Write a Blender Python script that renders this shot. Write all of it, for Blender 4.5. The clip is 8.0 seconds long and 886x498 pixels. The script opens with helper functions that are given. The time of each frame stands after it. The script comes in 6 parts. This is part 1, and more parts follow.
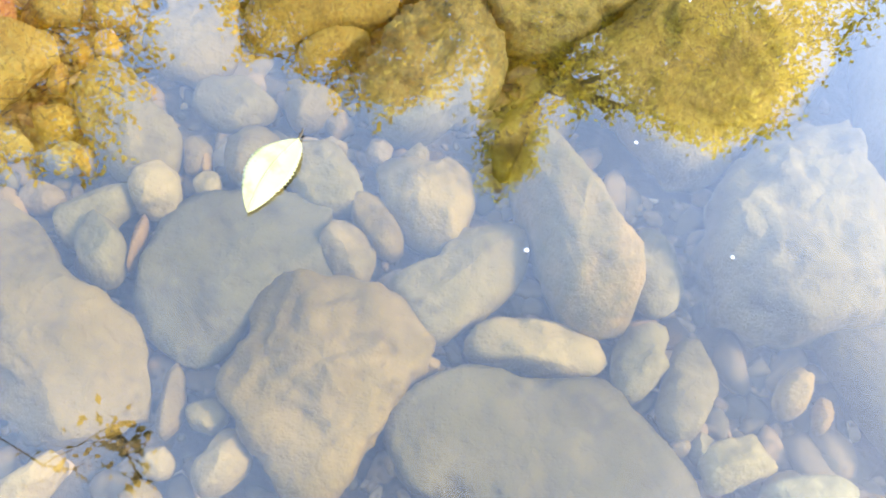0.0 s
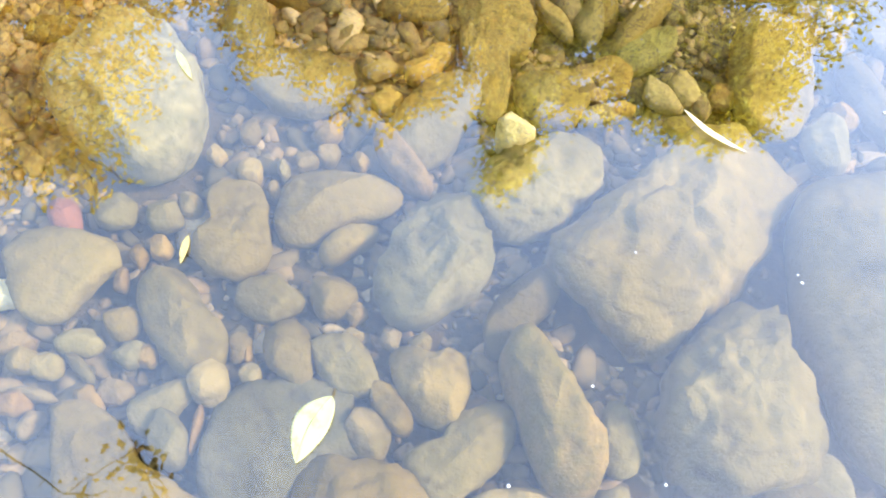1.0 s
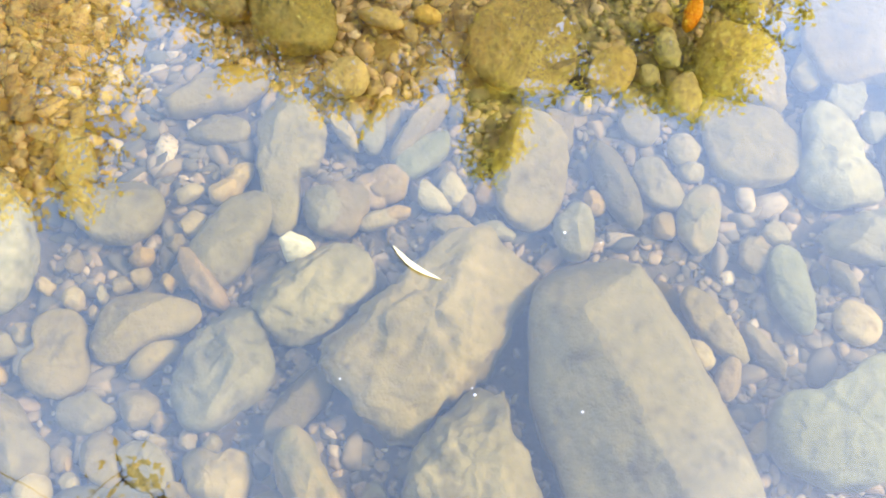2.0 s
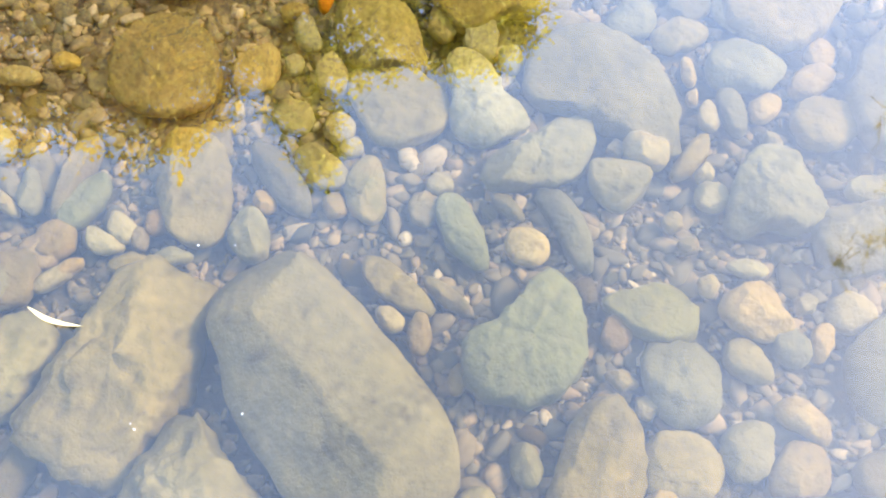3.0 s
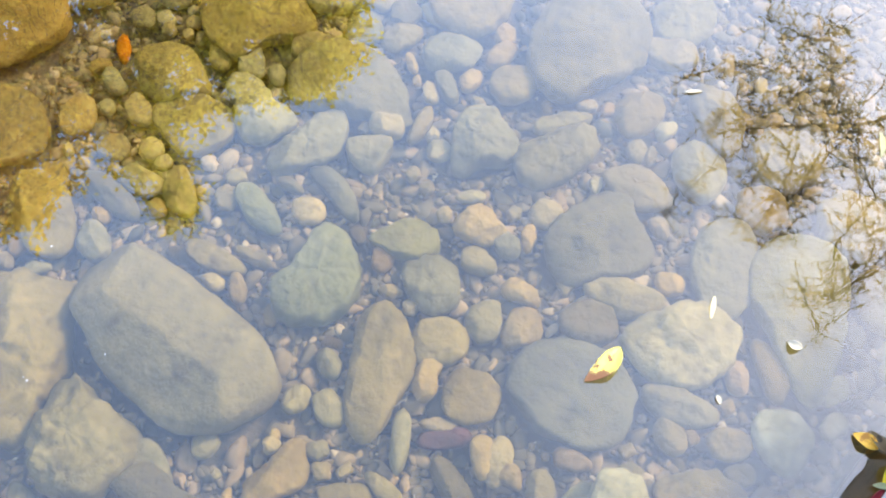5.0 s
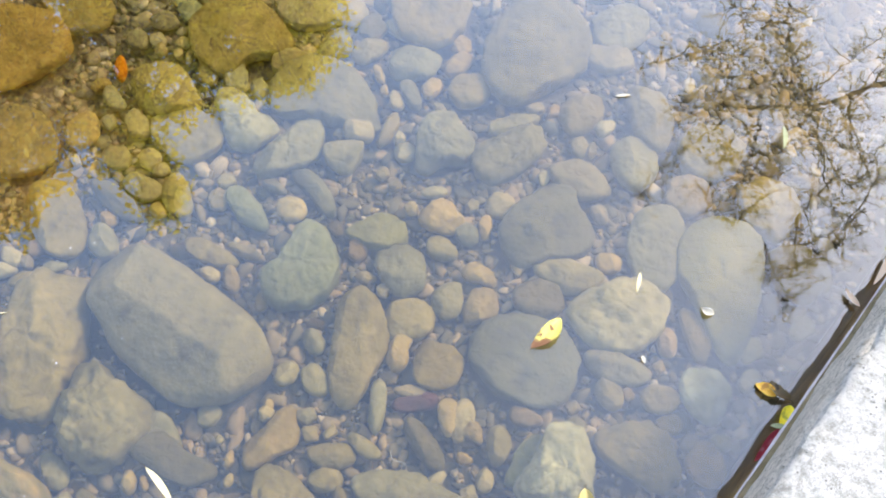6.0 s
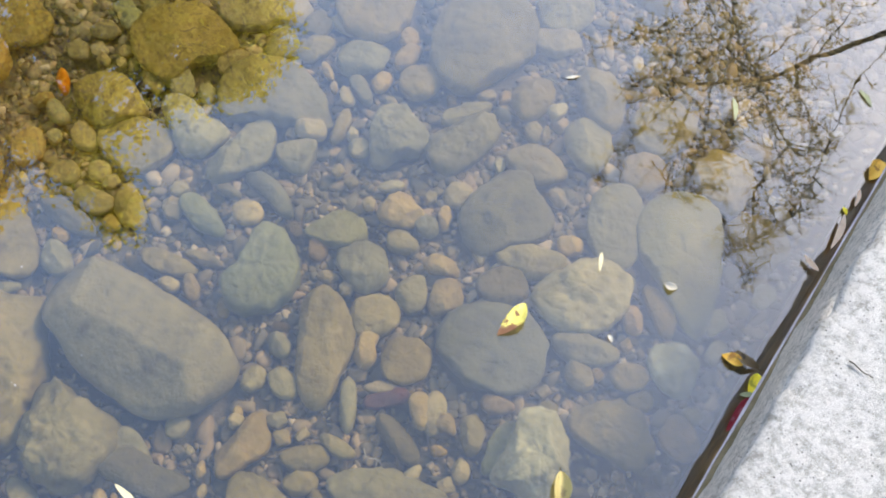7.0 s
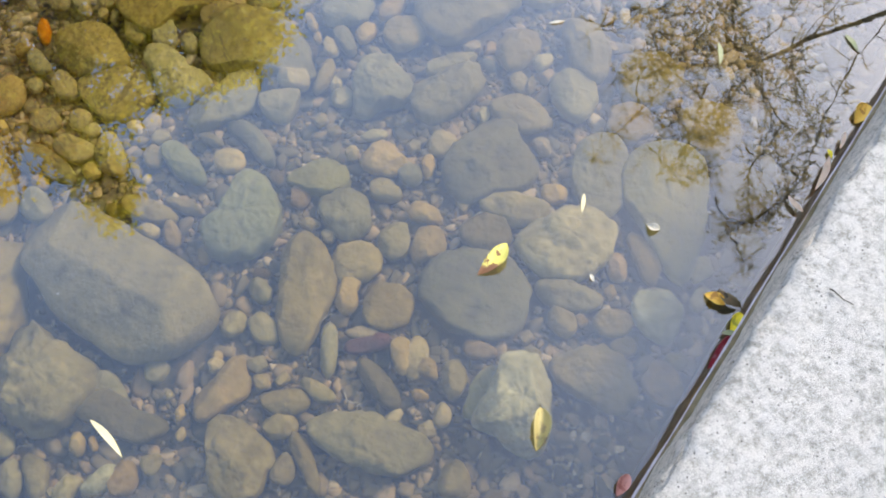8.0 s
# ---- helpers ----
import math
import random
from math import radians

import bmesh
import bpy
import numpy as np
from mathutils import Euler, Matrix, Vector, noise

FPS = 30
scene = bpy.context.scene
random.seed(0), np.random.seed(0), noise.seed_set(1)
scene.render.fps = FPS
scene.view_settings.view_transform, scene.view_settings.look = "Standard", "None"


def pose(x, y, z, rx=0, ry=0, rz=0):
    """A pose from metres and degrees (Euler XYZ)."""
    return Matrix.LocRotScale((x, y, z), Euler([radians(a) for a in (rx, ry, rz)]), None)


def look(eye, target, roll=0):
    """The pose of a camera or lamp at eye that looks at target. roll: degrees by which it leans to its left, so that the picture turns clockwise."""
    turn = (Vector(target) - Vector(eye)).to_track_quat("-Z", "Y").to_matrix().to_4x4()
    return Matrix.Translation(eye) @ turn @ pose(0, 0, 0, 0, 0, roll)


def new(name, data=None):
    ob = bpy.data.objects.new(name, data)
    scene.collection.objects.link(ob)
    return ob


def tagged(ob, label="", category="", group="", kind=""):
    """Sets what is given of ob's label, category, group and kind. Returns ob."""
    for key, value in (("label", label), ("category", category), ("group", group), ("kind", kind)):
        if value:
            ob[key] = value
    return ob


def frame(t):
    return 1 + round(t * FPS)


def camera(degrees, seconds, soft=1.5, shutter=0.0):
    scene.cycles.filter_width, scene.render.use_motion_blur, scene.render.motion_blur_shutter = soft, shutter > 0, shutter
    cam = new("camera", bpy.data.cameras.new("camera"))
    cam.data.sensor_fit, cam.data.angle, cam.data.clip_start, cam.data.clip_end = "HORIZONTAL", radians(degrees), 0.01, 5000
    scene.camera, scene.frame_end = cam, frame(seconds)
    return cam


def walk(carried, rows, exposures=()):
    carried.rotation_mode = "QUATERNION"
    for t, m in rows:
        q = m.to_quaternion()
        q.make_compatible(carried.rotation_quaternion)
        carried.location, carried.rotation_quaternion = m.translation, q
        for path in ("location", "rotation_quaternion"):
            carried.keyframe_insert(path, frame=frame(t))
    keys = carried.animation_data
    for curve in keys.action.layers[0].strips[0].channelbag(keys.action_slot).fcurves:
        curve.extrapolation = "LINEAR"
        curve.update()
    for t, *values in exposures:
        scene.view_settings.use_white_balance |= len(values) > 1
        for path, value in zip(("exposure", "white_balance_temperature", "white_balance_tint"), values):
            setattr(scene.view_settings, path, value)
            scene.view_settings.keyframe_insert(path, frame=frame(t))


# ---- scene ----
cam = camera(51.7, 8.0, soft=1.8)
PATH = [
    (0, (0.524, 0.38, 0.418), (0.337, 1.348, -1.322), 7.1),
    (0.5, (0.5, 0.411, 0.524), (0.317, 1.375, -1.219), 6.6),
    (1, (0.495, 0.449, 0.633), (0.305, 1.401, -1.116), 5.2),
    (1.2, (0.499, 0.462, 0.684), (0.313, 1.417, -1.063), 5.7),
    (2.3, (0.861, 0.59, 0.869), (0.67, 1.471, -0.916), -4.8),
    (2.5, (0.92, 0.586, 0.861), (0.783, 1.482, -0.921), -5.5),
    (3, (0.993, 0.58, 0.862), (1.051, 1.474, -0.926), -2.0),
    (3.5, (1.045, 0.539, 0.909), (1.222, 1.43, -0.873), 0.8),
    (4, (1.083, 0.476, 0.979), (1.296, 1.354, -0.805), 1.3),
    (4.5, (1.085, 0.38, 1.057), (1.403, 1.258, -0.712), 2.4),
    (5.8, (1.087, 0.191, 1.338), (1.398, 1.056, -0.439), 0.6),
    (6, (1.085, 0.185, 1.364), (1.424, 1.024, -0.42), 1.6),
    (6.5, (1.077, 0.186, 1.39), (1.485, 0.99, -0.395), 2.2),
    (7, (1.09, 0.181, 1.352), (1.498, 0.982, -0.434), 2.2),
    (7.5, (1.093, 0.137, 1.334), (1.499, 0.932, -0.455), 2.3),
    (8, (1.086, 0.102, 1.301), (1.493, 0.894, -0.491), 2.4),
]
walk(cam, [(t, look(eye, target, roll)) for t, eye, target, roll in PATH], [(0, 1.8), (1.2, 1.82), (2.5, 1.78), (3.5, 1.66), (4.7, 1.56), (6.2, 1.25), (7.2, 0.96), (8, 0.95)])

# ---- light ----
SUN_AZ, SUN_EL = 83.0, 42.0
world = bpy.data.worlds.new("sky")
scene.world = world
world.use_nodes = True
wn = world.node_tree
wn.nodes.clear()
sky = wn.nodes.new("ShaderNodeTexSky")
sky.sky_type, sky.sun_disc = "NISHITA", False
sky.sun_elevation, sky.sun_rotation = radians(SUN_EL), radians(SUN_AZ)
sky.air_density, sky.dust_density, sky.ozone_density = 1.0, 1.9, 1.6
wbg = wn.nodes.new("ShaderNodeBackground")
wbg.inputs["Strength"].default_value = 0.15
wout = wn.nodes.new("ShaderNodeOutputWorld")
# thin high cloud over the blue
wco = wn.nodes.new("ShaderNodeTexCoord")
wnoise = wn.nodes.new("ShaderNodeTexNoise")
wnoise.inputs["Scale"].default_value, wnoise.inputs["Detail"].default_value = 1.6, 5.0
wramp = wn.nodes.new("ShaderNodeValToRGB")
wramp.color_ramp.elements[0].position, wramp.color_ramp.elements[0].color = 0.35, (0.14, 0.14, 0.14, 1)
wramp.color_ramp.elements[1].position, wramp.color_ramp.elements[1].color = 0.72, (0.46, 0.46, 0.46, 1)
wmix = wn.nodes.new("ShaderNodeMix")
wmix.data_type = "RGBA"
wmix.inputs[7].default_value = (8.45, 11.2, 17.0, 1)
wn.links.new(wco.outputs["Generated"], wnoise.inputs["Vector"])
wn.links.new(wnoise.outputs["Fac"], wramp.inputs[0])
wn.links.new(wramp.outputs[0], wmix.inputs[0])
wn.links.new(sky.outputs[0], wmix.inputs[6])
wn.links.new(wmix.outputs[2], wbg.inputs["Color"])
wn.links.new(wbg.outputs[0], wout.inputs["Surface"])

sun_data = bpy.data.lights.new("sun", "SUN")
sun_data.energy, sun_data.angle, sun_data.color = 2.5, radians(9), (1.0, 0.93, 0.82)
sun = new("sun", sun_data)
away = Vector((math.sin(radians(SUN_AZ)) * math.cos(radians(SUN_EL)), math.cos(radians(SUN_AZ)) * math.cos(radians(SUN_EL)), math.sin(radians(SUN_EL))))
sun.matrix_world = look(away * 20, (0, 0, 0))

# ---- materials ----


def material(name):
    m = bpy.data.materials.new(name)
    m.use_nodes = True
    t = m.node_tree
    t.nodes.clear()
    out = t.nodes.new("ShaderNodeOutputMaterial")
    return m, t, out


def node(t, kind, **values):
    n = t.nodes.new(kind)
    for key, value in values.items():
        n.inputs[key.replace("_", " ")].default_value = value
    return n


def ramp(t, source, *stops):
    r = t.nodes.new("ShaderNodeValToRGB")
    e = r.color_ramp.elements
    while len(e) < len(stops):
        e.new(0.5)
    for k, (p, c) in enumerate(stops):
        e[k].position, e[k].color = p, (*c, 1) if len(c) == 3 else c
    t.links.new(source, r.inputs[0])
    return r.outputs[0]


def mix(t, a, b, fac, how="MIX"):
    n = t.nodes.new("ShaderNodeMix")
    n.data_type, n.blend_type = "RGBA", how
    for socket, v in ((n.inputs[0], fac), (n.inputs[6], a), (n.inputs[7], b)):
        if isinstance(v, bpy.types.NodeSocket):
            t.links.new(v, socket)
        else:
            socket.default_value = v if isinstance(v, float) else (*v, 1)
    return n.outputs[2]


def stone_material(name, base, dark, film, film_cover=0.5, speck=0.55, rough=0.75, scale=1.0, random_tint=0.16):
    """Wet stone: mottled base, dark mineral specks, a film of algae and silt in patches."""
    m, t, out = material(name)
    co = t.nodes.new("ShaderNodeTexCoord").outputs["Object"]
    info = t.nodes.new("ShaderNodeObjectInfo").outputs["Random"]
    w = t.nodes.new("ShaderNodeMath")
    w.operation = "MULTIPLY"
    w.inputs[1].default_value = 57.0
    t.links.new(info, w.inputs[0])

    def cloud(size, detail=5.0, roughness=0.6):
        n = node(t, "ShaderNodeTexNoise", Scale=size * scale, Detail=detail, Roughness=roughness)
        n.noise_dimensions = "4D"
        t.links.new(co, n.inputs["Vector"])
        t.links.new(w.outputs[0], n.inputs["W"])
        return n.outputs["Fac"]

    big, mid, fine, grain = cloud(9), cloud(34), cloud(120, 4, 0.7), cloud(420, 3, 0.7)
    base, dark, film = (tuple(c * k for c, k in zip(v, (0.86, 0.80, 0.52))) for v in (base, dark, film))
    col = mix(t, dark, base, ramp(t, big, (0.3, (0, 0, 0)), (0.62, (1, 1, 1))))
    col = mix(t, col, tuple(c * 0.62 for c in dark), ramp(t, cloud(21, 6, 0.7), (0.52, (0, 0, 0)), (0.68, (0.95, 0.95, 0.95))))
    col = mix(t, col, tuple(min(1, c * 1.3) for c in base), ramp(t, cloud(95, 6, 0.75), (0.5, (0, 0, 0)), (0.68, (0.6, 0.6, 0.6))))
    col = mix(t, col, tuple(c * 0.5 for c in dark), ramp(t, cloud(55, 6, 0.75), (0.53, (0, 0, 0)), (0.68, (0.7, 0.7, 0.7))))
    col = mix(t, col, film, ramp(t, mid, (0.5 - 0.22 * film_cover, (0, 0, 0)), (0.78 - 0.1 * film_cover, (0.85, 0.85, 0.85))))
    col = mix(t, col, tuple(c * 0.35 for c in dark), ramp(t, fine, (0.60, (0, 0, 0)), (0.74, (speck, speck, speck))))
    col = mix(t, col, tuple(min(1, c * 1.7) for c in base), ramp(t, grain, (0.58, (0, 0, 0)), (0.78, (0.4 * speck, 0.4 * speck, 0.4 * speck))))
    hsv = node(t, "ShaderNodeHueSaturation", Hue=0.5, Saturation=1.0, Fac=1.0)
    mr = node(t, "ShaderNodeMapRange")
    mr.inputs["To Min"].default_value, mr.inputs["To Max"].default_value = 1 - random_tint, 1 + random_tint
    t.links.new(info, mr.inputs["Value"])
    turn = t.nodes.new("ShaderNodeMath")
    turn.operation, turn.inputs[1].default_value = "PINGPONG", 0.09
    t.links.new(info, turn.inputs[0])
    for socket, low, high in (("Hue", 0.490, 0.512), ("Saturation", 1.2, 0.9)):
        hr = node(t, "ShaderNodeMapRange")
        hr.inputs["From Max"].default_value = 0.09
        hr.inputs["To Min"].default_value, hr.inputs["To Max"].default_value = low, high
        t.links.new(turn.outputs[0], hr.inputs["Value"])
        t.links.new(hr.outputs[0], hsv.inputs[socket])
    t.links.new(mr.outputs[0], hsv.inputs["Value"])
    t.links.new(col, hsv.inputs["Color"])
    bsdf = node(t, "ShaderNodeBsdfPrincipled", Roughness=rough)
    bsdf.inputs["Specular IOR Level"].default_value = 0.12
    t.links.new(hsv.outputs[0], bsdf.inputs["Base Color"])
    b1 = node(t, "ShaderNodeBump", Strength=0.75, Distance=0.010)
    t.links.new(mid, b1.inputs["Height"])
    b2 = node(t, "ShaderNodeBump", Strength=0.75, Distance=0.0026)
    t.links.new(fine, b2.inputs["Height"])
    t.links.new(b1.outputs[0], b2.inputs["Normal"])
    t.links.new(b2.outputs[0], bsdf.inputs["Normal"])
    t.links.new(bsdf.outputs[0], out.inputs["Surface"])
    return m


STONE = {
    "g": stone_material("grey_green_stone", (0.30, 0.26, 0.165), (0.15, 0.13, 0.085), (0.2, 0.175, 0.085)),
    "d": stone_material("dark_grey_stone", (0.185, 0.165, 0.12), (0.095, 0.085, 0.065), (0.135, 0.125, 0.07)),
    "v": stone_material("mossy_green_stone", (0.26, 0.252, 0.165), (0.12, 0.118, 0.08), (0.18, 0.182, 0.09), 0.7),
    "b": stone_material("brown_stone", (0.32, 0.25, 0.15), (0.165, 0.13, 0.085), (0.2, 0.17, 0.09)),
    "o": stone_material("tan_stone", (0.4, 0.32, 0.19), (0.24, 0.19, 0.115), (0.29, 0.245, 0.14), 0.3),
    "O": stone_material("orange_stone", (0.55, 0.23, 0.06), (0.36, 0.14, 0.05), (0.4, 0.2, 0.07), 0.2),
    "p": stone_material("pinkish_stone", (0.34, 0.262, 0.18), (0.2, 0.155, 0.11), (0.225, 0.18, 0.11), 0.4),
    "r": stone_material("red_stone", (0.34, 0.13, 0.11), (0.22, 0.085, 0.08), (0.24, 0.12, 0.09), 0.2),
    "w": stone_material("white_stone", (0.85, 0.82, 0.75), (0.7, 0.66, 0.58), (0.74, 0.7, 0.6), 0.2, 0.1),
    "u": stone_material("purple_stone", (0.13, 0.07, 0.085), (0.07, 0.04, 0.05), (0.11, 0.08, 0.07), 0.3),
    "l": stone_material("pale_stone", (0.44, 0.41, 0.31), (0.21, 0.195, 0.14), (0.2, 0.19, 0.1), 0.45),
    "G": stone_material("rough_grey_stone", (0.305, 0.27, 0.18), (0.125, 0.112, 0.08), (0.19, 0.17, 0.09), 0.6, 0.6),
    "B": stone_material("boulder_stone", (0.31, 0.272, 0.185), (0.18, 0.16, 0.112), (0.228, 0.203, 0.125), 0.35, 0.7, random_tint=0.0),
    "L": stone_material("banded_stone", (0.38, 0.31, 0.2), (0.18, 0.17, 0.12), (0.18, 0.185, 0.1), 0.6, 0.5, random_tint=0.0),
}

# gravel: many small stones of mixed colour
m, t, out = material("gravel")
isl = t.nodes.new("ShaderNodeNewGeometry").outputs["Random Per Island"]
col = ramp(t, isl, (0.0, (0.088, 0.078, 0.044)), (0.2, (0.158, 0.129, 0.068)), (0.4, (0.264, 0.196, 0.092)), (0.55, (0.123, 0.109, 0.060)), (0.75, (0.343, 0.248, 0.119)), (0.9, (0.238, 0.172, 0.089)), (1.0, (0.5, 0.4, 0.23)))
nz = node(t, "ShaderNodeTexNoise", Scale=180.0, Detail=4.0)
t.links.new(t.nodes.new("ShaderNodeTexCoord").outputs["Object"], nz.inputs["Vector"])
col = mix(t, col, (0.06, 0.06, 0.045), ramp(t, nz.outputs["Fac"], (0.5, (0, 0, 0)), (0.8, (0.7, 0.7, 0.7))))
bsdf = node(t, "ShaderNodeBsdfPrincipled", Roughness=0.8)
bsdf.inputs["Specular IOR Level"].default_value = 0.12
t.links.new(col, bsdf.inputs["Base Color"])
t.links.new(bsdf.outputs[0], out.inputs["Surface"])
GRAVEL = m

# silt and sand of the bed, earth of the banks
m, t, out = material("bed_silt")
co = t.nodes.new("ShaderNodeTexCoord").outputs["Object"]
n1 = node(t, "ShaderNodeTexNoise", Scale=7.0, Detail=6.0)
n2 = node(t, "ShaderNodeTexNoise", Scale=95.0, Detail=5.0, Roughness=0.7)
for n in (n1, n2):
    t.links.new(co, n.inputs["Vector"])
col = ramp(t, n1.outputs["Fac"], (0.3, (0.075, 0.068, 0.045)), (0.7, (0.14, 0.115, 0.07)))
col = mix(t, col, (0.24, 0.17, 0.095), ramp(t, n2.outputs["Fac"], (0.5, (0, 0, 0)), (0.75, (0.8, 0.8, 0.8))))
bsdf = node(t, "ShaderNodeBsdfPrincipled", Roughness=0.9)
bsdf.inputs["Specular IOR Level"].default_value = 0.1
bump = node(t, "ShaderNodeBump", Strength=0.8, Distance=0.006)
t.links.new(n2.outputs["Fac"], bump.inputs["Height"])
t.links.new(bump.outputs[0], bsdf.inputs["Normal"])
t.links.new(col, bsdf.inputs["Base Color"])
t.links.new(bsdf.outputs[0], out.inputs["Surface"])
SILT = m

# clear still water: a mirror by Fresnel over a clear, faintly tinted pass
m, t, out = material("water")
co = t.nodes.new("ShaderNodeTexCoord").outputs["Object"]
n1 = node(t, "ShaderNodeTexNoise", Scale=3.2, Detail=2.0, Distortion=0.4)
n2 = node(t, "ShaderNodeTexNoise", Scale=16.0, Detail=2.0, Distortion=0.3)
for n in (n1, n2):
    t.links.new(co, n.inputs["Vector"])
b1 = node(t, "ShaderNodeBump", Strength=1.0, Distance=0.00035)
b2 = node(t, "ShaderNodeBump", Strength=1.0, Distance=0.00008)
t.links.new(n1.outputs["Fac"], b1.inputs["Height"])
t.links.new(n2.outputs["Fac"], b2.inputs["Height"])
t.links.new(b1.outputs[0], b2.inputs["Normal"])
lw = node(t, "ShaderNodeLayerWeight", Blend=0.5)
p5 = node(t, "ShaderNodeMath")
p5.operation, p5.inputs[1].default_value = "POWER", 1.9
fr = node(t, "ShaderNodeMapRange")
fr.inputs["To Min"].default_value, fr.inputs["To Max"].default_value = 0.15, 1.0
t.links.new(lw.outputs["Facing"], p5.inputs[0])
t.links.new(p5.outputs[0], fr.inputs["Value"])
gl = node(t, "ShaderNodeBsdfGlossy", Roughness=0.0)
tr = node(t, "ShaderNodeBsdfTransparent", Color=(0.915, 0.87, 0.76, 1))
ms = t.nodes.new("ShaderNodeMixShader")
t.links.new(b2.outputs[0], lw.inputs["Normal"])
t.links.new(b2.outputs[0], gl.inputs["Normal"])
t.links.new(fr.outputs[0], ms.inputs[0])
t.links.new(tr.outputs[0], ms.inputs[1])
t.links.new(gl.outputs[0], ms.inputs[2])
t.links.new(ms.outputs[0], out.inputs["Surface"])
WATER = m


def plain_material(name, dark, light, scale, rough=0.8, bump_d=0.003, stretch=(1, 1, 1), detail=6.0):
    m, t, out = material(name)
    co = t.nodes.new("ShaderNodeTexCoord").outputs["Object"]
    mp = t.nodes.new("ShaderNodeMapping")
    mp.inputs["Scale"].default_value = stretch
    t.links.new(co, mp.inputs["Vector"])
    n1 = node(t, "ShaderNodeTexNoise", Scale=scale, Detail=detail)
    n2 = node(t, "ShaderNodeTexNoise", Scale=scale * 7, Detail=4.0, Roughness=0.7)
    for n in (n1, n2):
        t.links.new(mp.outputs[0], n.inputs["Vector"])
    col = ramp(t, n1.outputs["Fac"], (0.3, dark), (0.7, light))
    col = mix(t, col, tuple(c * 0.5 for c in dark), ramp(t, n2.outputs["Fac"], (0.5, (0, 0, 0)), (0.8, (0.6, 0.6, 0.6))))
    bsdf = node(t, "ShaderNodeBsdfPrincipled", Roughness=rough)
    bsdf.inputs["Specular IOR Level"].default_value = 0.2
    bp = node(t, "ShaderNodeBump", Strength=0.7, Distance=bump_d)
    t.links.new(n2.outputs["Fac"], bp.inputs["Height"])
    t.links.new(bp.outputs[0], bsdf.inputs["Normal"])
    t.links.new(col, bsdf.inputs["Base Color"])
    t.links.new(bsdf.outputs[0], out.inputs["Surface"])
    return m


def leaf_material(name, *stops, glow=0.5, spots=None, rough=0.6, dried=0.0):
    """Thin leaf that lets light through; colour differs from leaf to leaf."""
    m, t, out = material(name)
    geo = t.nodes.new("ShaderNodeNewGeometry").outputs["Random Per Island"]
    col = ramp(t, geo, *stops)
    if spots:
        co = t.nodes.new("ShaderNodeTexCoord").outputs["Object"]
        nz = node(t, "ShaderNodeTexNoise", Scale=70.0, Detail=4.0, Roughness=0.65)
        t.links.new(co, nz.inputs["Vector"])
        col = mix(t, col, spots, ramp(t, nz.outputs["Fac"], (0.55, (0, 0, 0)), (0.64, (1, 1, 1))))
    if dried:
        # the end beyond this length, and the rim, have dried brown
        split = t.nodes.new("ShaderNodeSeparateXYZ")
        t.links.new(co, split.inputs[0])
        far = t.nodes.new("ShaderNodeMath")
        far.operation, far.inputs[1].default_value = "MULTIPLY_ADD", 0.05
        t.links.new(nz.outputs["Fac"], far.inputs[0])
        t.links.new(split.outputs[0], far.inputs[2])
        side = t.nodes.new("ShaderNodeMath")
        side.operation, side.inputs[1].default_value = "MULTIPLY_ADD", 0.9
        t.links.new(split.outputs[1], side.inputs[0])
        t.links.new(far.outputs[0], side.inputs[2])
        col = mix(t, col, spots, ramp(t, side.outputs[0], (dried, (0, 0, 0)), (dried + 0.004, (1, 1, 1))))
    di = node(t, "ShaderNodeBsdfPrincipled", Roughness=rough)
    di.inputs["Specular IOR Level"].default_value = 0.3
    tl = t.nodes.new("ShaderNodeBsdfTranslucent")
    ms = node(t, "ShaderNodeMixShader", Fac=glow)
    t.links.new(col, di.inputs["Base Color"])
    t.links.new(col, tl.inputs["Color"])
    t.links.new(di.outputs[0], ms.inputs[1])
    t.links.new(tl.outputs[0], ms.inputs[2])
    t.links.new(ms.outputs[0], out.inputs["Surface"])
    return m


